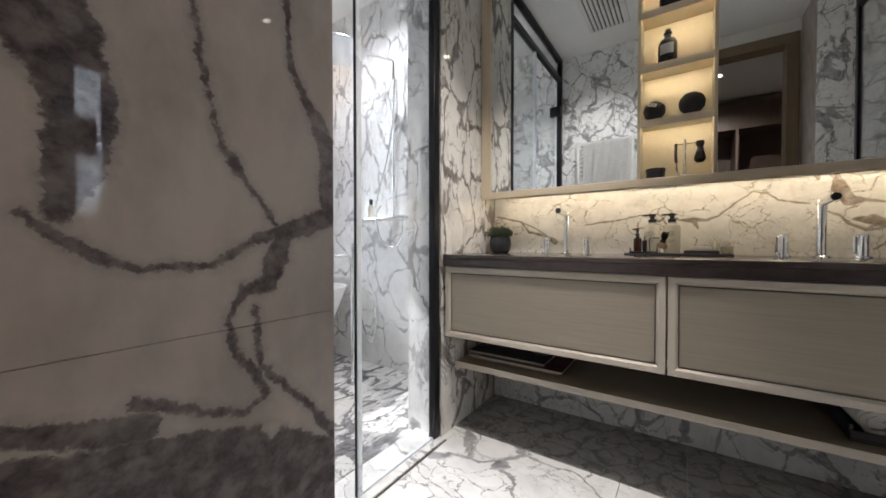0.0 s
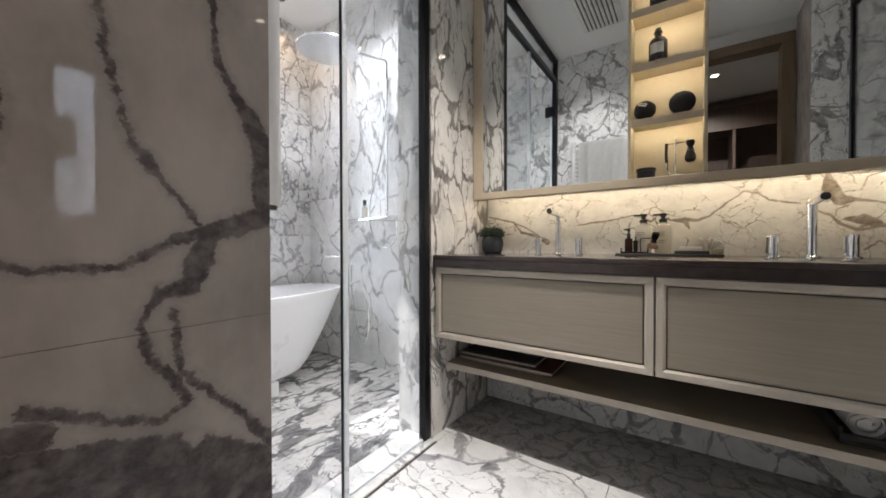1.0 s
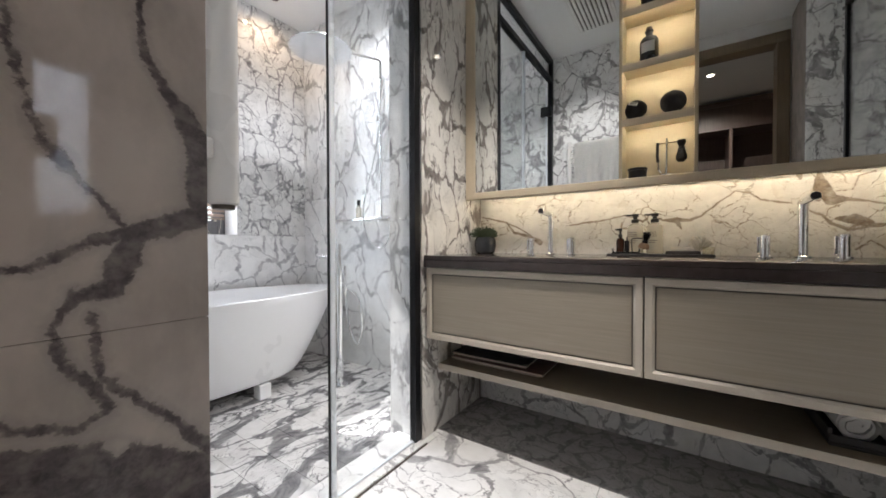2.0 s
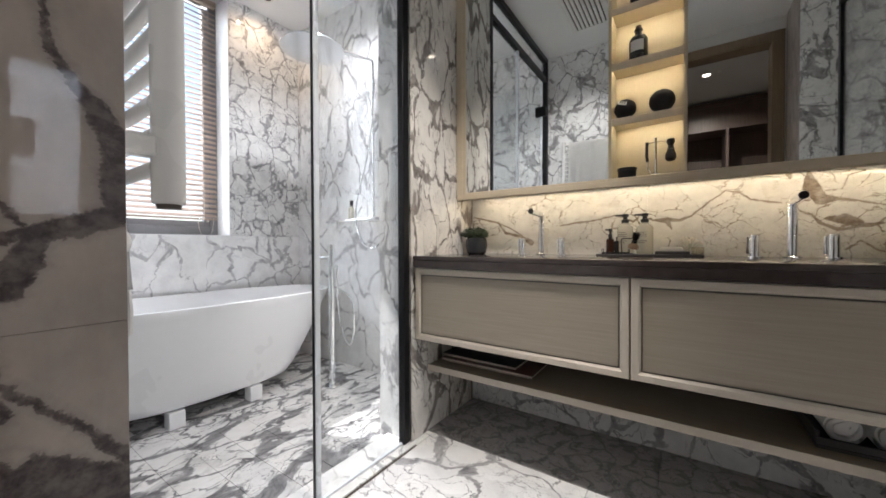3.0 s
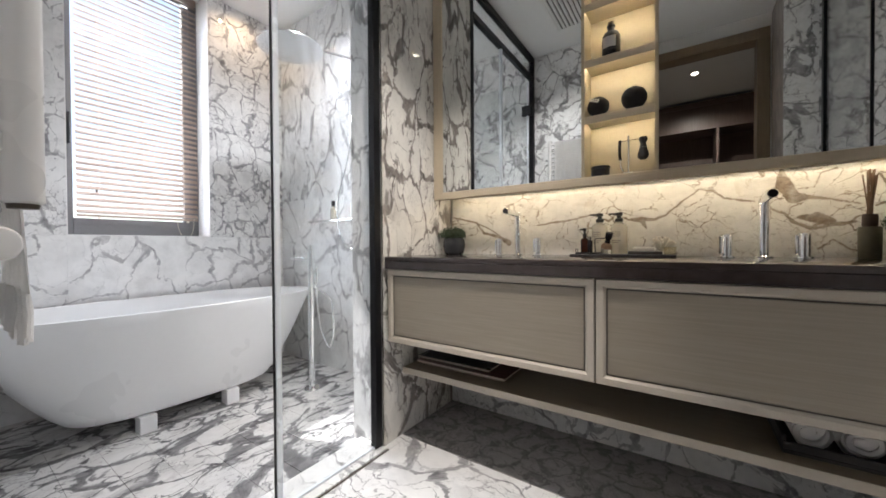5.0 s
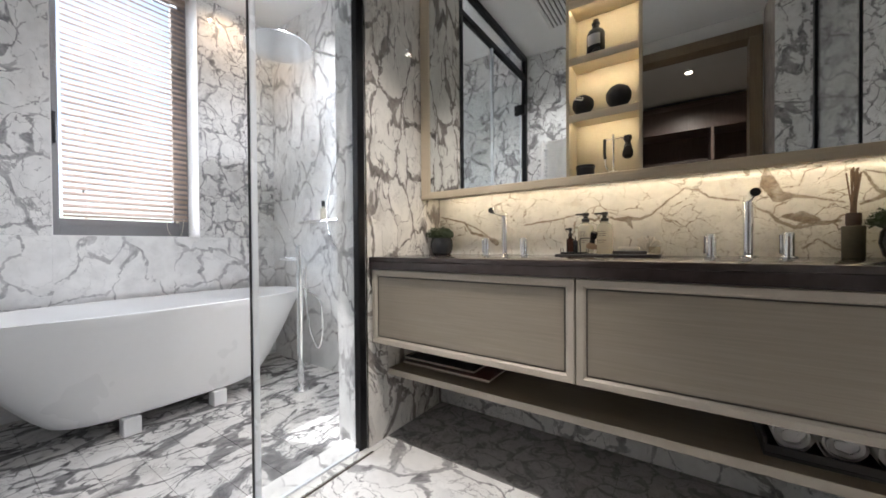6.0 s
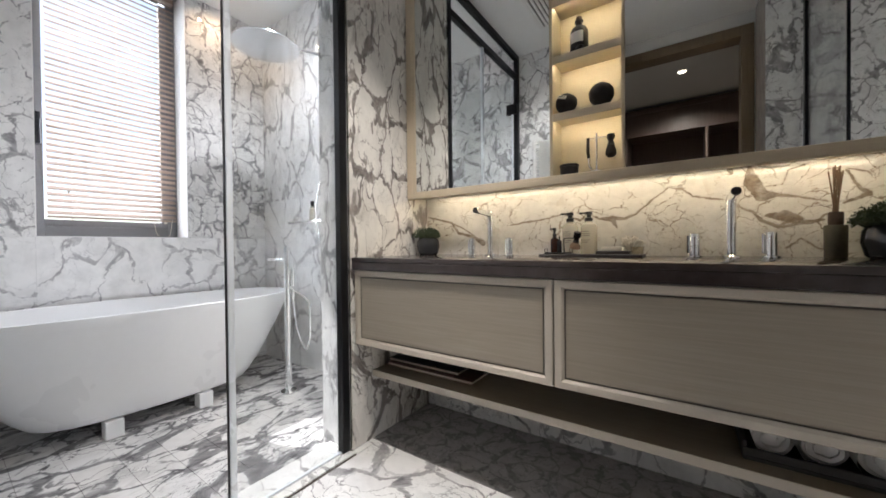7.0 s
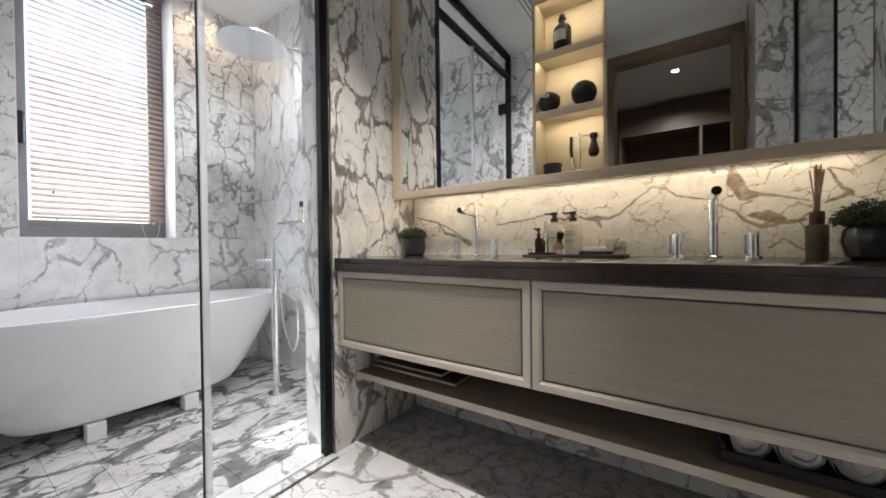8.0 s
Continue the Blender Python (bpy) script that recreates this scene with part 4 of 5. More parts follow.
def plant(x, y, rpot, hpot, rcrown, seed, label, flat=0.72):
    p = thing("potted_plant", (x, y, CT), label, "plant", "pots of greenery")
    prof = [(0, 0), (rpot * 0.72, 0), (rpot * 0.86, hpot * 0.08), (rpot, hpot * 0.5), (rpot * 0.95, hpot * 0.85), (rpot * 0.82, hpot), (rpot * 0.77, hpot), (rpot * 0.86, hpot * 0.8), (0, hpot * 0.75)]
    part("pot", lathe(bmesh.new(), prof, (x, y, CT), 32), M_POTGLASS, p, "glossy dark smoked pot")
    bm = bmesh.new()
    rng = random.Random(seed)
    k = bmesh.ops.create_icosphere(bm, subdivisions=3, radius=1.0)["verts"]
    for v in k:
        w = 0.78 + 0.35 * noise.noise(v.co * 2.3 + Vector((seed, 0, 0)))
        v.co = Vector((x, y, CT + hpot + rcrown * 0.18)) + Vector((v.co.x * rcrown * w, v.co.y * rcrown * w, v.co.z * rcrown * 0.86 * flat * w))
    part("moss_core", bm, M_MOSS, p)
    bm = bmesh.new()
    clump(bm, (x, y, CT + hpot + rcrown * 0.2), rcrown * 0.95, 1500 if rcrown < 0.06 else 2600, 0.0042, flat, seed)
    tagged(part("foliage", bm, M_LEAF, p, "dense small green foliage", False), kind="stuff")


def pump_bottle(x, y, z, r, h, body, label, bars=True, scale=1.0, name="soap_bottle", cat="bottle"):
    b = thing(name, (x, y, z), label, cat, "toiletry bottles")
    part("bottle", lathe(bmesh.new(), [(0, 0), (r * 0.94, 0), (r, 0.004), (r, h * 0.80), (r * 0.90, h * 0.88), (r * 0.42, h * 0.95), (r * 0.42, h), (0, h)], (x, y, z), 24), body, b)
    c = part("pump", lathe(bmesh.new(), [(0, 0), (r * 0.5, 0), (r * 0.5, 0.014), (r * 0.28, 0.016), (r * 0.28, 0.026), (r * 0.44, 0.028), (r * 0.44, 0.040), (0, 0.041)], (x, y, z + h * 0.985), 16), M_PUMP, b, "black pump head")
    part("nozzle", boxes(((x - r * 1.25, y - 0.004, z + h * 0.985 + 0.031), (x, y + 0.004, z + h * 0.985 + 0.039)), bevel=0.002), M_PUMP, c)
    if bars:
        for k, (dz, w) in enumerate(((0.66, 0.8), (0.60, 0.9), (0.54, 0.85), (0.40, 0.9), (0.34, 0.6))):
            bm = bmesh.new()
            a0, n = -math.pi / 2 - 0.35, 8
            ring = []
            for i in range(n + 1):
                a = a0 + w * (i / n - 0.5) * 1.5
                ring.append([bm.verts.new((x + (r + 0.0006) * math.cos(a), y + (r + 0.0006) * math.sin(a), z + h * dz + s)) for s in (0, 0.0022)])
            for p, q in zip(ring, ring[1:]):
                bm.faces.new((p[0], q[0], q[1], p[1]))
            part("label_bar", bm, M_INK, b)
    return b


def build_counter_things():
    tap(-0.512, 1.905)
    tap(0.428, 1.905)
    plant(-0.880, 1.875, 0.063, 0.092, 0.074, 3, "small mossy plant in a round dark glass pot", 0.55)
    plant(0.895 - 0.11, 1.84, 0.070, 0.095, 0.095, 8, "bushy green plant in a large dark glass bowl", 0.5)
    # tray and what stands on it
    tz, ty = CT, 1.865
    tr = thing("slate_tray", (-0.03, ty, tz), "long dark slate tray on the worktop", "tray")
    part("tray", boxes(((-0.225, ty - 0.075, tz), (0.165, ty + 0.075, tz + 0.009)), bevel=0.002), M_TRAY, tr)
    z = tz + 0.0091
    pump_bottle(-0.122, ty + 0.04, z, 0.033, 0.142, M_LIQUID, "frosted soap bottle with black pump and printed bars")
    pump_bottle(-0.045, ty + 0.045, z, 0.033, 0.142, M_LIQUID, "frosted lotion bottle with black pump and printed bars")
    pump_bottle(-0.178, ty + 0.0, z, 0.017, 0.075, M_AMBER, "small amber glass bottle with black pump", False)
    t = thing("trinket_tray", (-0.16, ty - 0.03, z), "black wire caddy with dropper bottle", "caddy")
    part("base", boxes(((-0.205, ty - 0.06, z), (-0.095, ty - 0.02, z + 0.008)), bevel=0.002), M_DARK, t)
    for x in (-0.203, -0.098):
        part("end_loop", tube(bmesh.new(), [(x, ty - 0.058, z + 0.006), (x, ty - 0.058, z + 0.022), (x, ty - 0.022, z + 0.022), (x, ty - 0.022, z + 0.006)], 0.0016, 6), M_BLACK, t)
    d = thing("dropper_bottle", (-0.145, ty - 0.04, z), "slim black dropper bottle", "bottle")
    part("bottle", boxes(((-0.155, ty - 0.049, z + 0.0082), (-0.137, ty - 0.031, z + 0.058)), bevel=0.003), M_DARK, d)
    part("cap", lathe(bmesh.new(), [(0, 0), (0.0030, 0), (0.0030, 0.016), (0, 0.018)], (-0.146, ty - 0.04, z + 0.0581), 12), M_PUMP, d)
    # shaving brush lying in its holder
    s = thing("shaving_brush", (-0.08, ty - 0.04, z), "shaving brush on a black wire stand", "brush")
    part("stand", tube(bmesh.new(), curve_points([(-0.125, ty - 0.04, z + 0.002), (-0.127, ty - 0.04, z + 0.06), (-0.115, ty - 0.04, z + 0.067), (-0.085, ty - 0.04, z + 0.067)], 5), 0.0024, 8), M_BLACK, s)
    part("stand_foot", lathe(bmesh.new(), [(0, 0), (0.026, 0), (0.026, 0.003), (0, 0.004)], (-0.10, ty - 0.04, z), 18), M_BLACK, s)
    tilt = pose(-0.083, ty - 0.045, z + 0.020, 12, 14, 0)
    part("bristles", lathe(bmesh.new(), [(0, 0), (0.022, 0.006), (0.021, 0.018), (0.011, 0.030), (0, 0.031)], n=18, m=tilt), M_REED, s)
    part("grip", lathe(bmesh.new(), [(0.011, 0.029), (0.012, 0.036), (0.009, 0.042), (0.014, 0.052), (0.015, 0.072), (0.012, 0.076), (0, 0.076)], n=18, m=tilt), M_DARK, s)
    # soap dish, soap and coral
    d = thing("soap_box", (0.06, ty, z), "flat slate soap block with a cream bar on it", "soap dish")
    part("dish", boxes(((0.0, ty - 0.05, z), (0.12, ty + 0.0, z + 0.013)), bevel=0.002), M_TRAY, d)
    part("soap_bar", boxes(((0.018, ty - 0.042, z + 0.0131), (0.095, ty - 0.008, z + 0.030)), bevel=0.005, seg=2), M_CORAL, d, "cream soap bar")
    c = thing("coral_ornament", (0.12, ty + 0.03, z), "white branching coral ornament in a glass cup", "ornament")
    bm, rng = bmesh.new(), random.Random(5)
    for k in range(26):
        a, e = rng.uniform(0, 6.28), rng.uniform(0.15, 0.9)
        base = Vector((0.115, ty + 0.035, z + 0.006))
        d1 = Vector((math.cos(a) * math.sin(e), math.sin(a) * math.sin(e), math.cos(e)))
        p1 = base + d1 * rng.uniform(0.03, 0.05)
        for _ in range(2):
            d2 = (d1 + Vector((rng.uniform(-0.7, 0.7), rng.uniform(-0.7, 0.7), rng.uniform(-0.2, 0.6)))).normalized()
            tube(bm, [base, p1, p1 + d2 * rng.uniform(0.012, 0.026)], 0.003, 6, radii=[0.003, 0.0032, 0.004])
    part("branches", bm, M_CORAL, c)
    part("cup", lathe(bmesh.new(), [(0, 0), (0.02, 0), (0.022, 0.03), (0.0205, 0.03), (0.0185, 0.003), (0, 0.003)], (0.145, ty - 0.03, z), 18), M_CLEARB, c)
    # reed diffuser
    x, y = 0.680, 1.900
    r = thing("reed_diffuser", (x, y, CT), "olive ceramic reed diffuser with dark reeds", "diffuser")
    part("vase", lathe(bmesh.new(), [(0, 0), (0.024, 0), (0.0255, 0.003), (0.0265, 0.099), (0.0245, 0.102), (0, 0.102)], (x, y, CT), 28), M_OLIVE, r)
    part("collar", lathe(bmesh.new(), [(0, 0), (0.016, 0), (0.0175, 0.004), (0.0175, 0.036), (0.016, 0.04), (0, 0.04)], (x, y, CT + 0.1021), 24), M_WALNUT, r, "dark wooden collar")
    rng = random.Random(2)
    for k in range(11):
        a, e = rng.uniform(0, 6.28), rng.uniform(0.02, 0.115)
        b0 = Vector((x + rng.uniform(-0.01, 0.01), y + rng.uniform(-0.01, 0.01), CT + 0.138))
        part("reed", tube(bmesh.new(), [b0, b0 + Vector((math.cos(a) * math.sin(e), math.sin(a) * math.sin(e), math.cos(e))) * rng.uniform(0.125, 0.15)], 0.0021, 6), M_REED, r)


# ---- mirror cabinet with lit niche ----
MY, MZ0, MZ1 = 1.802, 1.188, 2.42
NX0, NX1 = -0.165, 0.097
SHELVES = (1.487, 1.727, 1.965, 2.20)


def build_mirror_cabinet():
    c = thing("mirror_cabinet", (-0.04, MY, MZ0), "champagne-framed mirror cabinet with a lit open niche", "mirror cabinet")
    x0, x1 = -0.9655, 0.8865
    f = 0.060
    part("frame_left", boxes(((x0, MY - 0.002, MZ0), (x0 + f, MY + 0.02, MZ1)), bevel=0.003), M_BRONZE, c)
    part("frame_right", boxes(((x1 - f, MY - 0.002, MZ0), (x1, MY + 0.02, MZ1)), bevel=0.003), M_BRONZE, c)
    part("frame_bottom", boxes(((x0 + f, MY - 0.002, MZ0), (x1 - f, MY + 0.02, MZ0 + 0.040)), bevel=0.003), M_BRONZE, c)
    part("frame_top", boxes(((x0 + f, MY - 0.002, MZ1 - 0.04), (x1 - f, MY + 0.02, MZ1)), bevel=0.003), M_BRONZE, c)
    part("frame_step", boxes(((x0 + 0.004, MY - 0.0045, MZ0 + 0.004), (x1 - 0.004, MY - 0.0021, MZ0 + 0.026)), ((x0 + 0.004, MY - 0.0045, MZ0 + 0.0262), (x0 + 0.040, MY - 0.0021, MZ1 - 0.004)),
                             ((x1 - 0.040, MY - 0.0045, MZ0 + 0.0262), (x1 - 0.004, MY - 0.0021, MZ1 - 0.004)), bevel=0.0009), M_BRONZE, c, "raised outer step of the frame")
    part("carcass", boxes(((x0 + 0.001, MY + 0.0205, MZ0 + 0.020), (NX0 - 0.013, 1.955, MZ1 - 0.001)), ((NX1 + 0.013, MY + 0.0205, MZ0 + 0.020), (x1 - 0.001, 1.955, MZ1 - 0.001)),
                          ((NX0 - 0.012, MY + 0.0205, MZ0 + 0.020), (NX1 + 0.012, 1.955, MZ0 + 0.0300)), ((NX0 - 0.012, MY + 0.0205, MZ1 - 0.035), (NX1 + 0.012, 1.955, MZ1 - 0.001))), M_BRONZE, c, smooth=False)
    part("mirror", boxes(((x0 + f, MY + 0.004, MZ0 + 0.040), (NX0 - 0.0125, MY + 0.010, MZ1 - 0.04))), M_MIRROR, c, "silvered mirror door", False)
    part("mirror", boxes(((NX1 + 0.0125, MY + 0.004, MZ0 + 0.040), (x1 - f, MY + 0.010, MZ1 - 0.04))), M_MIRROR, c, "silvered mirror door", False)
    for a, b in ((NX0 - 0.012, NX0), (NX1, NX1 + 0.012)):
        part("niche_side", boxes(((a, MY + 0.001, MZ0 + 0.0402), (b, 1.945, MZ1 - 0.0402))), M_NICHE, c, smooth=False)
    part("niche_back", boxes(((NX0, 1.935, MZ0 + 0.0402), (NX1, 1.945, MZ1 - 0.0402))), M_NICHE, c, smooth=False)
    part("niche_floor", boxes(((NX0, MY + 0.0205, MZ0 + 0.0302), (NX1, 1.9349, MZ0 + 0.042))), M_NICHE, c, smooth=False)
    for z in SHELVES:
        sh = part("niche_shelf", boxes(((NX0 + 0.0003, MY + 0.0125, z - 0.017), (NX1 - 0.0003, 1.9348, z)), bevel=0.001), M_BRONZE, c)
        part("shelf_lip", boxes(((NX0 + 0.0003, MY + 0.002, z - 0.032), (NX1 - 0.0003, MY + 0.0122, z)), bevel=0.0012), M_BRONZE, sh)
        part("light_strip", boxes(((NX0 + 0.004, MY + 0.0128, z - 0.0225), (NX1 - 0.004, MY + 0.0235, z - 0.0172))), M_LEDN, sh, "warm light strip", False)
    # strip under the cabinet, hidden by the bottom frame
    part("light_strip", boxes(((x0 + 0.07, MY + 0.066, MZ0 + 0.013), (x1 - 0.07, MY + 0.078, MZ0 + 0.0195))), M_LED, c, "warm under-cabinet light strip", False)

    # bottle on the second shelf
    z = SHELVES[1] + 0.0001
    b = thing("apothecary_bottle", (-0.066, 1.848, z), "black apothecary bottle with a pale label", "bottle")
    part("bottle", lathe(bmesh.new(), [(0, 0), (0.034, 0), (0.036, 0.004), (0.036, 0.090), (0.029, 0.105), (0.014, 0.112), (0.0135, 0.130), (0.017, 0.132), (0.017, 0.138), (0, 0.138)], (-0.066, 1.848, z), 28), M_DARK, b)
    part("stopper", lathe(bmesh.new(), [(0, 0), (0.009, 0), (0.012, 0.004), (0.012, 0.014), (0, 0.015)], (-0.066, 1.848, z + 0.1381), 16), M_WALNUT, b)
    bm, n, ring = bmesh.new(), 10, []
    for i in range(n + 1):
        a = -math.pi / 2 - 0.1 - 0.75 + 1.5 * i / n
        ring.append([bm.verts.new((-0.066 + 0.0367 * math.cos(a), 1.848 + 0.0367 * math.sin(a), z + h)) for h in (0.036, 0.080)])
    for p, q in zip(ring, ring[1:]):
        bm.faces.new((p[0], q[0], q[1], p[1]))
    part("label", bm, M_LABEL, b)
    # two dark round stones
    z = SHELVES[0] + 0.0001
    for x, r, sq, lab in ((-0.113, 0.043, 0.94, True), (0.023, 0.047, 0.97, False)):
        o = thing("stone_ball", (x, 1.822, z), "black rough round ornament" + (" with a small paper tag" if lab else ""), "ornament", "stone balls")
        bm = bmesh.new()
        for v in bmesh.ops.create_icosphere(bm, subdivisions=4, radius=1.0)["verts"]:
            w = 1 + 0.05 * noise.noise(v.co * 2.0 + Vector((x * 40, 0, 0)))
            zz = max(v.co.z * w, -0.96)
            v.co = Vector((x + v.co.x * r * w, 1.822 + v.co.y * r * w, z + (zz + 0.96) * r * sq))
        part("ball", bm, M_ROUGHBLACK, o)
        if lab:
            m = pose(x - 0.006, 1.822 - 0.042, z + 0.052, -35, 18, 0)
            bm = boxes(((-0.016, -0.003, -0.008), (0.016, 0.001, 0.008)))
            bmesh.ops.transform(bm, matrix=m, verts=bm.verts)
            part("tag", bm, M_LABEL, o, smooth=False)
            for dx in (-0.009, 0.0, 0.009):
                bm = boxes(((dx - 0.003, -0.0042, -0.004), (dx + 0.003, -0.0031, 0.004)))
                bmesh.ops.transform(bm, matrix=m, verts=bm.verts)
                part("tag_bar", bm, M_INK, o, smooth=False)
    # bottom compartment: jar and shaving stand
    z = MZ0 + 0.0421
    j = thing("lidded_jar", (-0.108, 1.845, z), "low black jar with a rimmed lid", "jar")
    part("jar", lathe(bmesh.new(), [(0, 0), (0.034, 0), (0.036, 0.003), (0.037, 0.032), (0, 0.032)], (-0.108, 1.845, z), 28), M_DARK, j)
    part("lid", lathe(bmesh.new(), [(0, 0), (0.039, 0), (0.040, 0.003), (0.039, 0.010), (0.03, 0.014), (0, 0.015)], (-0.108, 1.845, z + 0.0321), 28), M_DARK, j)
    s = thing("shaving_stand", (0.0, 1.845, z), "chrome shaving stand with razor and brush", "shaving stand")
    part("foot", lathe(bmesh.new(), [(0, 0), (0.03, 0), (0.029, 0.004), (0.008, 0.008), (0, 0.009)], (0.0, 1.845, z), 24), M_CHROME, s)
    part("stem", tube(bmesh.new(), [(0.0, 1.845, z + 0.006), (0.0, 1.845, z + 0.158)], 0.0035, 10), M_CHROME, s)
    part("cross_arm", tube(bmesh.new(), [(-0.036, 1.845, z + 0.138), (0.042, 1.845, z + 0.138)], 0.0026, 8), M_CHROME, s)
    rz = part("razor", tube(bmesh.new(), curve_points([(-0.032, 1.843, z + 0.142), (-0.033, 1.843, z + 0.09), (-0.030, 1.843, z + 0.06)], 5), 0.006, 10, radii=None), M_DARK, s, "black razor handle")
    part("razor_head", tube(bmesh.new(), curve_points([(-0.030, 1.843, z + 0.06), (-0.028, 1.843, z + 0.03), (-0.018, 1.841, z + 0.012)], 5), 0.003, 8), M_CHROME, rz)
    br = part("brush_grip", lathe(bmesh.new(), [(0, 0.132), (0.014, 0.130), (0.016, 0.118), (0.010, 0.104), (0.012, 0.096), (0.015, 0.088), (0, 0.086)], (0.053, 1.845, z + 0.014), 20), M_DARK, s)
    part("bristles", lathe(bmesh.new(), [(0, 0.088), (0.013, 0.087), (0.020, 0.064), (0.020, 0.050), (0.012, 0.040), (0, 0.038)], (0.053, 1.845, z + 0.014), 20), M_ROUGHBLACK, br)
    # dark bowl on the third shelf
    z = SHELVES[2] + 0.0001
    w = thing("dark_bowl", (-0.05, 1.848, z), "dark glazed round pot on the niche shelf", "pot")
    part("bowl", lathe(bmesh.new(), [(0, 0), (0.03, 0), (0.047, 0.02), (0.05, 0.045), (0.042, 0.07), (0.038, 0.07), (0.045, 0.045), (0, 0.01)], (-0.05, 1.848, z), 28), M_POTGLASS, w)


def build_shelf_things():
    z = 0.3352
    for k, (x0, x1, y, lift, mat) in enumerate(((-0.92, -0.47, 1.62, 0.0, M_PAPER), (-0.93, -0.45, 1.60, 0.0125, M_MAGAZINE), (-0.945, -0.54, 1.63, 0.025, M_DARK))):
        m = thing("magazine", (x0, y, z), "large magazine lying on the open shelf", "magazine", "magazines on the shelf")
        bm = boxes(((x0, y, z + lift + 0.001), (x1, y + 0.30, z + lift + 0.011)))
        part("page_block", bm, M_PAPER, m, smooth=False)
        for dz in (0.0, 0.0111):
            bm = boxes(((x0 - 0.003, y - 0.003, z + lift + dz), (x1 + 0.003, y + 0.303, z + lift + dz + 0.0009)))
            part("cover", bm, mat if mat is not M_PAPER else M_MAGAZINE, m, smooth=False)
    t = thing("towel_tray", (0.6, 1.6, z), "dark tray holding rolled white towels", "tray")
    part("tray_base", boxes(((0.425, 1.585, z), (0.872, 1.93, z + 0.012)), bevel=0.002), M_TRAY, t)
    part("tray_side", boxes(((0.425, 1.585, z + 0.0121), (0.872, 1.595, z + 0.034)), bevel=0.002), M_TRAY, t)
    part("tray_side", boxes(((0.425, 1.5955, z + 0.0121), (0.435, 1.93, z + 0.050)), bevel=0.002), M_TRAY, t)
    for k in range(4):
        x = 0.487 + k * 0.101
        r = 0.0505
        tw = thing("rolled_towel", (x, 1.7, z), "rolled white terry towel in the tray", "towel", "rolled towels")
        bm = bmesh.new()
        n, turns = 90, 2.3 + 0.25 * (k % 2)
        a = [], []
        for i in range(n + 1):
            u = i / n
            th = 2 * math.pi * turns * u + k
            rr = 0.012 + (r - 0.012) * u + 0.0030 * math.sin(2 * th + 1.7 * k) + 0.0012 * math.sin(5 * th + k)
            for s, y in ((0, 1.601 + 0.010 * (1 - u) + 0.004 * math.sin(th + k)), (1, 1.90)):
                a[s].append((x + rr * math.cos(th), y, z + 0.0125 + r + 0.001 + rr * math.sin(th) * 0.97))
        v0, v1 = [bm.verts.new(p) for p in a[0]], [bm.verts.new(p) for p in a[1]]
        for i in range(n):
            bm.faces.new((v0[i], v0[i + 1], v1[i + 1], v1[i]))
        bmesh.ops.solidify(bm, geom=bm.faces[:], thickness=0.013)
        tube(bm, [(x, 1.6175, z + 0.0635), (x, 1.895, z + 0.0635)], 0.040, 24)
        part("roll", bm, M_TOWEL, tw, "", True, 60)


# ---- towel warmer on the wall opposite the vanity ----
def build_towel_warmer():
    w = thing("towel_warmer", (-0.6, 0.25, 1.0), "white enamelled ladder towel warmer on the wall", "towel warmer")
    xs, y, z0, z1 = (-0.365, -0.80), 0.256, 0.985, 1.86
    for x in xs:
        part("upright", lathe(bmesh.new(), [(0, 0.0), (0.0135, 0.0), (0.0155, 0.002), (0.0155, z1 - z0 - 0.002), (0.0135, z1 - z0), (0, z1 - z0)], (x, y, z0), 24), M_WHITE, w)
        part("end_cap", lathe(bmesh.new(), [(0, -0.005), (0.011, -0.005), (0.012, -0.0002), (0, -0.0001)], (x, y, z0), 18), M_BEAD, w)
        for z in (1.045, 1.78):
            part("bracket", boxes(((x - 0.011, GY0 + 0.001, z - 0.011), (x + 0.011, y - 0.012, z + 0.011)), bevel=0.003), M_WHITE, w)
    for z in [1.03 + 0.038 * i for i in range(22)]:
        if 10 <= round((z - 1.03) / 0.038) <= 11:
            continue
        part("rung", tube(bmesh.new(), [(xs[1] + 0.012, y, z), (xs[0] - 0.012, y, z)], 0.0085, 12), M_WHITE, w)
    part("thermostat", boxes(((-0.86, y - 0.02, 1.0), (-0.817, y + 0.02, 1.10)), bevel=0.006, seg=2), M_WHITE, w)
    for k in range(5):
        part("vent_slot", boxes(((-0.8175, y - 0.010, 1.035 + k * 0.008), (-0.8165, y + 0.010, 1.038 + k * 0.008))), M_BEAD, w, smooth=False)
    hang_towel(-0.755, 0.385, 1.838, 1.345, 1.50, y, "folded white towel draped over the towel warmer", False)
    hang_towel(-0.86, 0.265, 1.075, 0.872, 0.93, y, "white fringed towel hanging on the lowest rungs", True)
    b = part("towel_bar", tube(bmesh.new(), [(-0.640, y - 0.003, 0.946), (-0.576, y - 0.003, 0.946), (-0.570, y - 0.003, 0.946), (-0.568, y - 0.003, 0.946)], 0.024, 24, radii=[0.024, 0.024, 0.0215, 0.017]), M_WHITE, w, "thick white towel bar")
    part("bar_arm", boxes(((-0.632, GY0 + 0.001, 0.936), (-0.610, y - 0.02, 0.956)), bevel=0.003), M_WHITE, b)


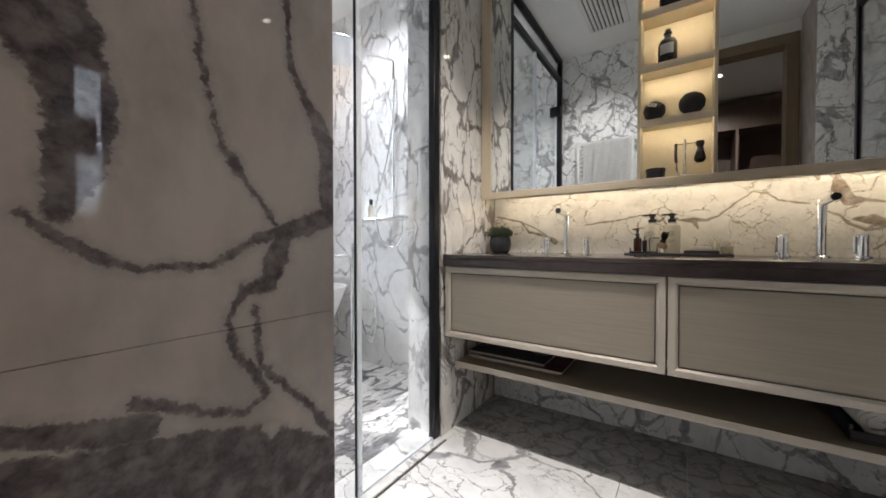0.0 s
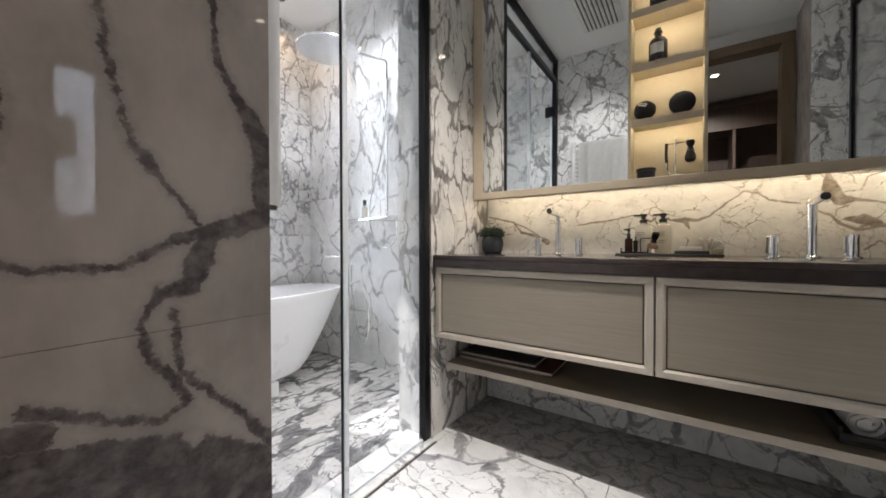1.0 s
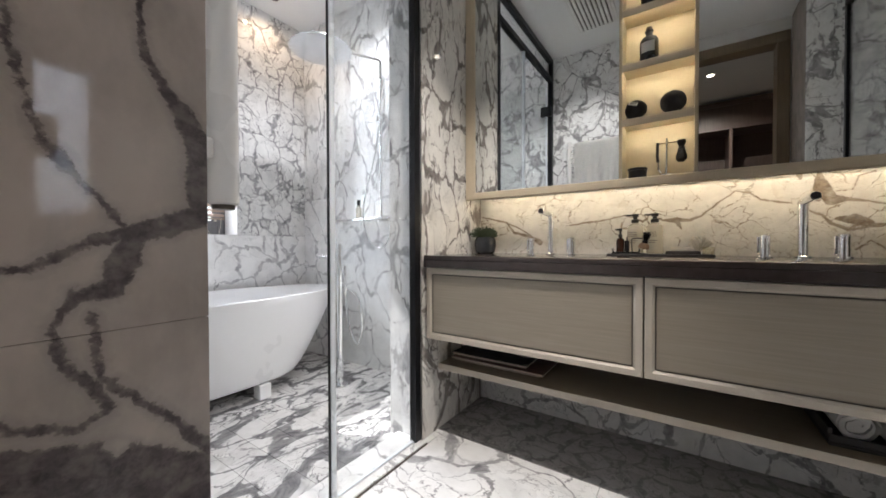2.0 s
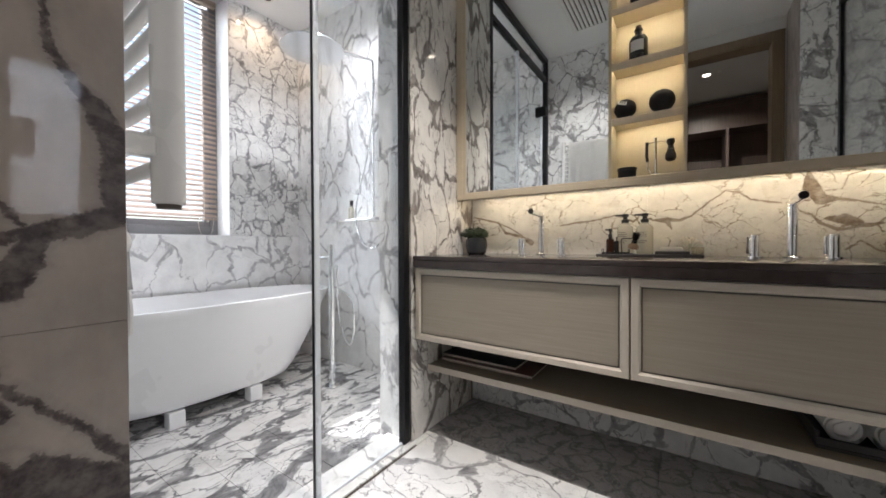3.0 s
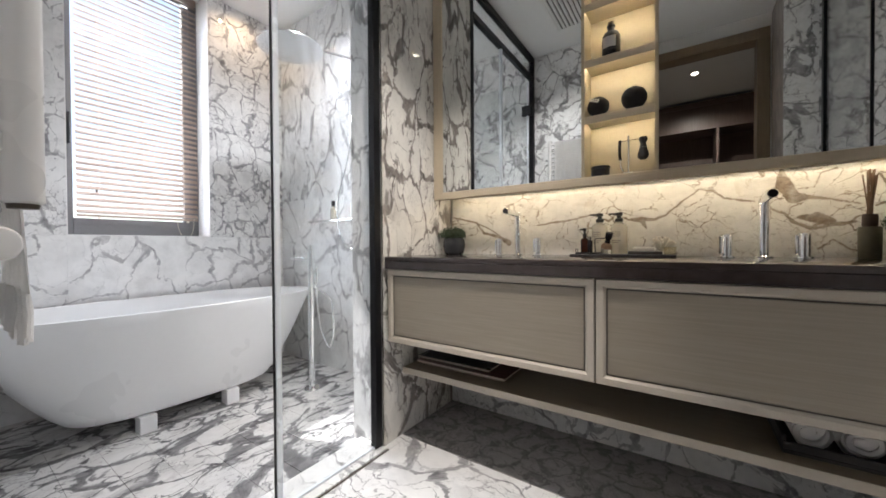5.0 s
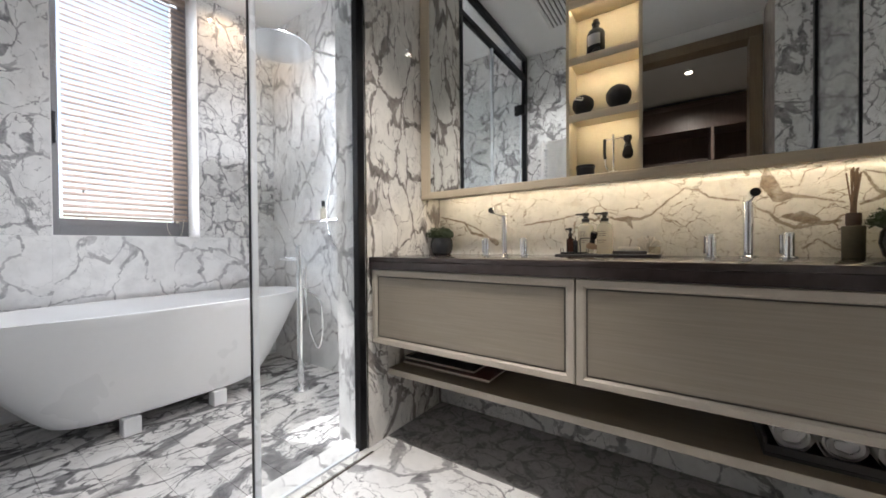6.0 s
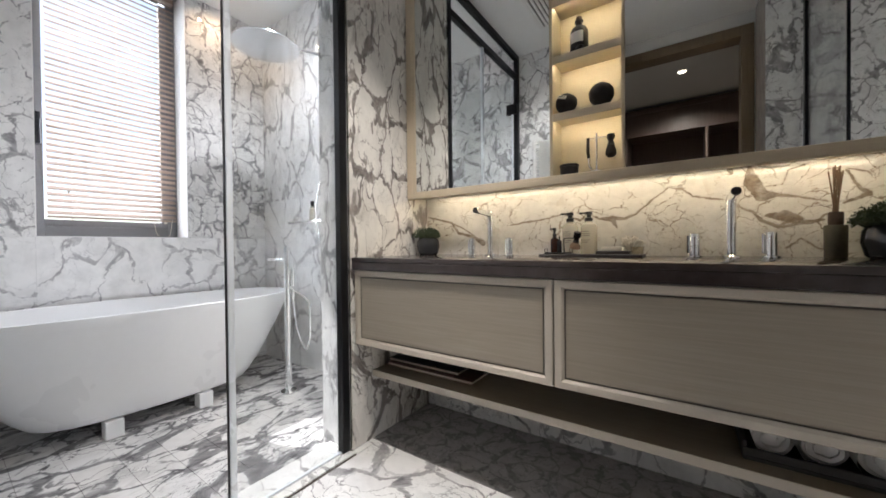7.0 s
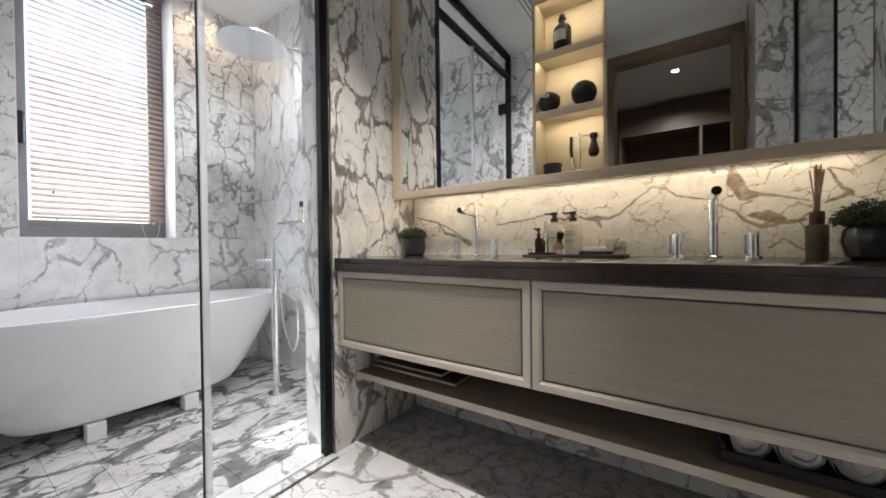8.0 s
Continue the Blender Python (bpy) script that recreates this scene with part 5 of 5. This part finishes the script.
def hang_towel(x0, wide, top, low, back_low, y, label, fringe):
    """A towel laid over a rung at height top, with soft folds."""
    tw = thing("hanging_towel", (x0, y, low), label, "towel", "towels on the warmer")
    bm = bmesh.new()
    n, rows_ = 44, 24
    grid = []
    for j in range(rows_ + 1):
        v = j / rows_
        row = []
        for i in range(n + 1):
            u = i / n
            fold = 0.006 * math.sin(u * 17 + 2.2 * v + x0 * 9) + 0.005 * math.sin(u * 37 + 1 + v * 3) * v
            row.append(bm.verts.new((x0 + u * wide * (1 - 0.05 * v) + 0.006 * v, y + 0.015 + abs(fold) * 1.3 + 0.005 * v, top - v * (top - low))))
        grid.append(row)
    for a, b in zip(grid, grid[1:]):
        for i in range(n):
            bm.faces.new((a[i], a[i + 1], b[i + 1], b[i]))
    back = []
    for i in range(n + 1):
        x = grid[0][i].co.x
        back.append([bm.verts.new((x, y, top + 0.011)), bm.verts.new((x, y - 0.016, top)), bm.verts.new((x, y - 0.017, back_low))])
    for i in range(n):
        bm.faces.new((grid[0][i], grid[0][i + 1], back[i + 1][0], back[i][0]))
        for k in range(2):
            bm.faces.new((back[i][k], back[i + 1][k], back[i + 1][k + 1], back[i][k + 1]))
    bmesh.ops.solidify(bm, geom=bm.faces[:], thickness=0.005)
    part("cloth", bm, M_TOWEL, tw, "", True, 70)
    if fringe:
        bm, rng = bmesh.new(), random.Random(4)
        count = int(wide / 0.0052)
        for i in range(count):
            x = x0 + 0.008 + i * (wide * 0.95 - 0.01) / count
            yy = y + 0.022 + rng.uniform(-0.003, 0.008)
            tube(bm, [(x, yy, low + 0.006), (x + rng.uniform(-0.004, 0.004), yy + 0.002, low - 0.03), (x + rng.uniform(-0.007, 0.007), yy, low - 0.066 + rng.uniform(-0.012, 0.008))], 0.0028, 6, radii=[0.0024, 0.0040, 0.0046])
        tagged(part("fringe", bm, M_TOWEL, tw, "knotted white fringe"), kind="stuff")


# ---- doorway, dressing room, ceiling fittings ----
def build_doorway():
    d = tagged(thing("door_1", (0.25, -0.26, 0), "open doorway with a brown wooden casing", "doorway"), kind="structure")
    y0, y1 = -0.335, -0.185
    part("casing_left", boxes(((-0.228, y0, 0), (-0.155, y1, 2.50)), bevel=0.003), M_DOORWOOD, d)
    part("casing_right", boxes(((0.652, y0, 0), (0.728, y1, 2.50)), bevel=0.003), M_DOORWOOD, d)
    part("casing_head", boxes(((-0.228, y0, 2.5001), (0.728, y1, 2.579)), bevel=0.003), M_DOORWOOD, d)
    # dressing room beyond
    structure("floor_dressing", boxes(((-1.8, -3.2, -0.12), (2.4, -0.45, -0.002))), M_DOORWOOD, "dark wooden floor of the dressing room", "floor")
    structure("wall_dressing_side", boxes(((-1.9, -3.3, -0.1), (-1.8, -0.3, H)), ((2.4, -3.3, -0.1), (2.5, -0.3, H)), ((-1.9, -3.3, -0.1), (2.5, -3.2, H))), M_PLASTER, "plain wall of the dressing room", "wall")
    structure("ceiling_dressing", boxes(((-1.9, -3.3, H), (2.5, -0.32, H + 0.12))), M_CEILING, "white ceiling of the dressing room", "ceiling")
    w = thing("wardrobe", (0.3, -1.9, 0), "dark brown open wardrobe with shelves", "wardrobe")
    part("back", boxes(((-1.2, -2.42, 0), (1.8, -2.40, 2.60))), M_WARDROBE, w, smooth=False)
    for x in (-1.2, -0.35, 0.5, 1.35):
        part("upright", boxes(((x, -2.399, 0), (x + 0.03, -1.85, 2.58)), bevel=0.002), M_WARDROBE, w)
    for z in (0.06, 1.62, 2.345, 2.55):
        for x in (-1.2, -0.35, 0.5):
            part("shelf", boxes(((x + 0.0305, -2.399, z), (x + 0.8495, -1.86, z + 0.03)), bevel=0.002), M_WARDROBE, w)
    part("fascia", boxes(((-1.2, -1.858, 2.30), (1.38, -1.842, 2.5795)), bevel=0.002), M_WARDROBE, w)
    part("crown", boxes(((-1.2, -1.87, 2.5805), (1.38, -1.83, 2.64)), bevel=0.003), M_WARDROBE, w)
    part("hanging_rail", tube(bmesh.new(), [(-1.17, -2.1, 1.58), (1.35, -2.1, 1.58)], 0.012, 10), M_CHROME, w)
    rng = random.Random(11)
    for k in range(14):
        x = -0.25 + k * 0.055 + (0.10 if k > 11 else 0)
        g = thing("hanging_garment", (x, -2.1, 0.7), "dark garment hanging in the wardrobe", "garment", "hanging garments")
        bm = bmesh.new()
        loft(bm, [oval(x, -2.1, 0.008, 0.18, 1.55, 16), oval(x, -2.1, 0.018, 0.21, 1.45, 16), oval(x, -2.1, 0.022, 0.22, 0.75 + rng.uniform(-0.1, 0.2), 16)], True, True)
        part("garment", bm, M_WHITE if k == 8 else M_ROUGHBLACK, g)


def downlight(at, aim, watts, colour=(1.0, 0.90, 0.76), cone=92, soft=0.012, lens=None):
    x, y, z = at
    d = thing("ceiling_downlight", at, "small recessed warm ceiling downlight, two of the set added as fill", "downlight", "ceiling downlights")
    part("ring", lathe(bmesh.new(), [(0.036, -0.0005), (0.046, -0.0005), (0.048, -0.004), (0.036, -0.006), (0.036, -0.0005)], at, 28), M_WHITE, d)
    part("lens", lathe(bmesh.new(), [(0, -0.0030), (0.029, -0.0030), (0.029, -0.001), (0, -0.001)], at, 24), lens or M_SPOT, d, "glowing lens")
    s = bpy.data.lights.new("downlight", "SPOT")
    s.energy, s.spot_size, s.spot_blend, s.shadow_soft_size, s.color = watts, radians(cone), 0.8, soft, colour
    ob = new("downlight_lamp", s)
    ob.matrix_world = look((x, y, z - 0.020), aim)


def build_ceiling_things():
    v = thing("ceiling_vent", (-0.55, 0.8, H), "white slatted linear ceiling air vent", "vent")
    x0, x1, y0, y1 = -0.66, -0.36, 0.50, 1.75
    part("backing", boxes(((x0 + 0.01, y0 + 0.01, H - 0.004), (x1 - 0.01, y1 - 0.01, H - 0.0005))), M_BEAD, v, smooth=False)
    part("frame", boxes(((x0, y0, H - 0.014), (x0 + 0.02, y1, H - 0.0005)), ((x1 - 0.02, y0, H - 0.014), (x1, y1, H - 0.0005)), ((x0 + 0.02, y0, H - 0.014), (x1 - 0.02, y0 + 0.02, H - 0.0005)), ((x0 + 0.02, y1 - 0.02, H - 0.014), (x1 - 0.02, y1, H - 0.0005)), bevel=0.002), M_WHITE, v)
    n = 9
    for i in range(n):
        x = x0 + 0.03 + i * (x1 - x0 - 0.06) / (n - 1)
        part("slat", boxes(((x - 0.009, y0 + 0.0205, H - 0.014), (x + 0.009, y1 - 0.0205, H - 0.0030))), M_WHITE, v, smooth=False)
    downlight((0.28, -1.04, H), (0.28, -1.60, 0), 36, (1.0, 0.90, 0.76), 136)
    downlight((-0.10, 0.87, H), (-0.82, 1.42, 0.65), 112, (1.0, 0.91, 0.79), 62, 0.09)
    # fill added to brighten the wall opposite the vanity; no known fitting
    downlight((-0.27, 1.32, H), (-0.72, 0.19, 1.5), 52, (1.0, 0.94, 0.86), 56, 0.03, M_DIM)
    downlight((-2.536, 1.585, HS), (-2.74, 1.66, 1.6), 4.5, (1.0, 0.70, 0.40), 150, 0.012, M_BEAD)
    # invented fill lamp that lifts the shower's brightness
    downlight((-1.60, 1.50, HS), (-1.95, 1.60, 0.9), 50, (1.0, 0.99, 0.97), 124, 0.06, M_DIM)
    downlight((2.22, 1.51, H), (2.3, 1.2, 0), 70, (1.0, 0.90, 0.76), 110)


build_shell()
build_window(XW, 1, WY0, WY1, WZ0, WZ1, "")
build_window(3.0, -1, 0.26, 0.86, 1.06, 2.3, "", False)
build_screen()
build_tub()
build_filler()
build_shower()
build_vanity()
build_counter_things()
build_mirror_cabinet()
build_shelf_things()
build_towel_warmer()
build_doorway()
build_ceiling_things()
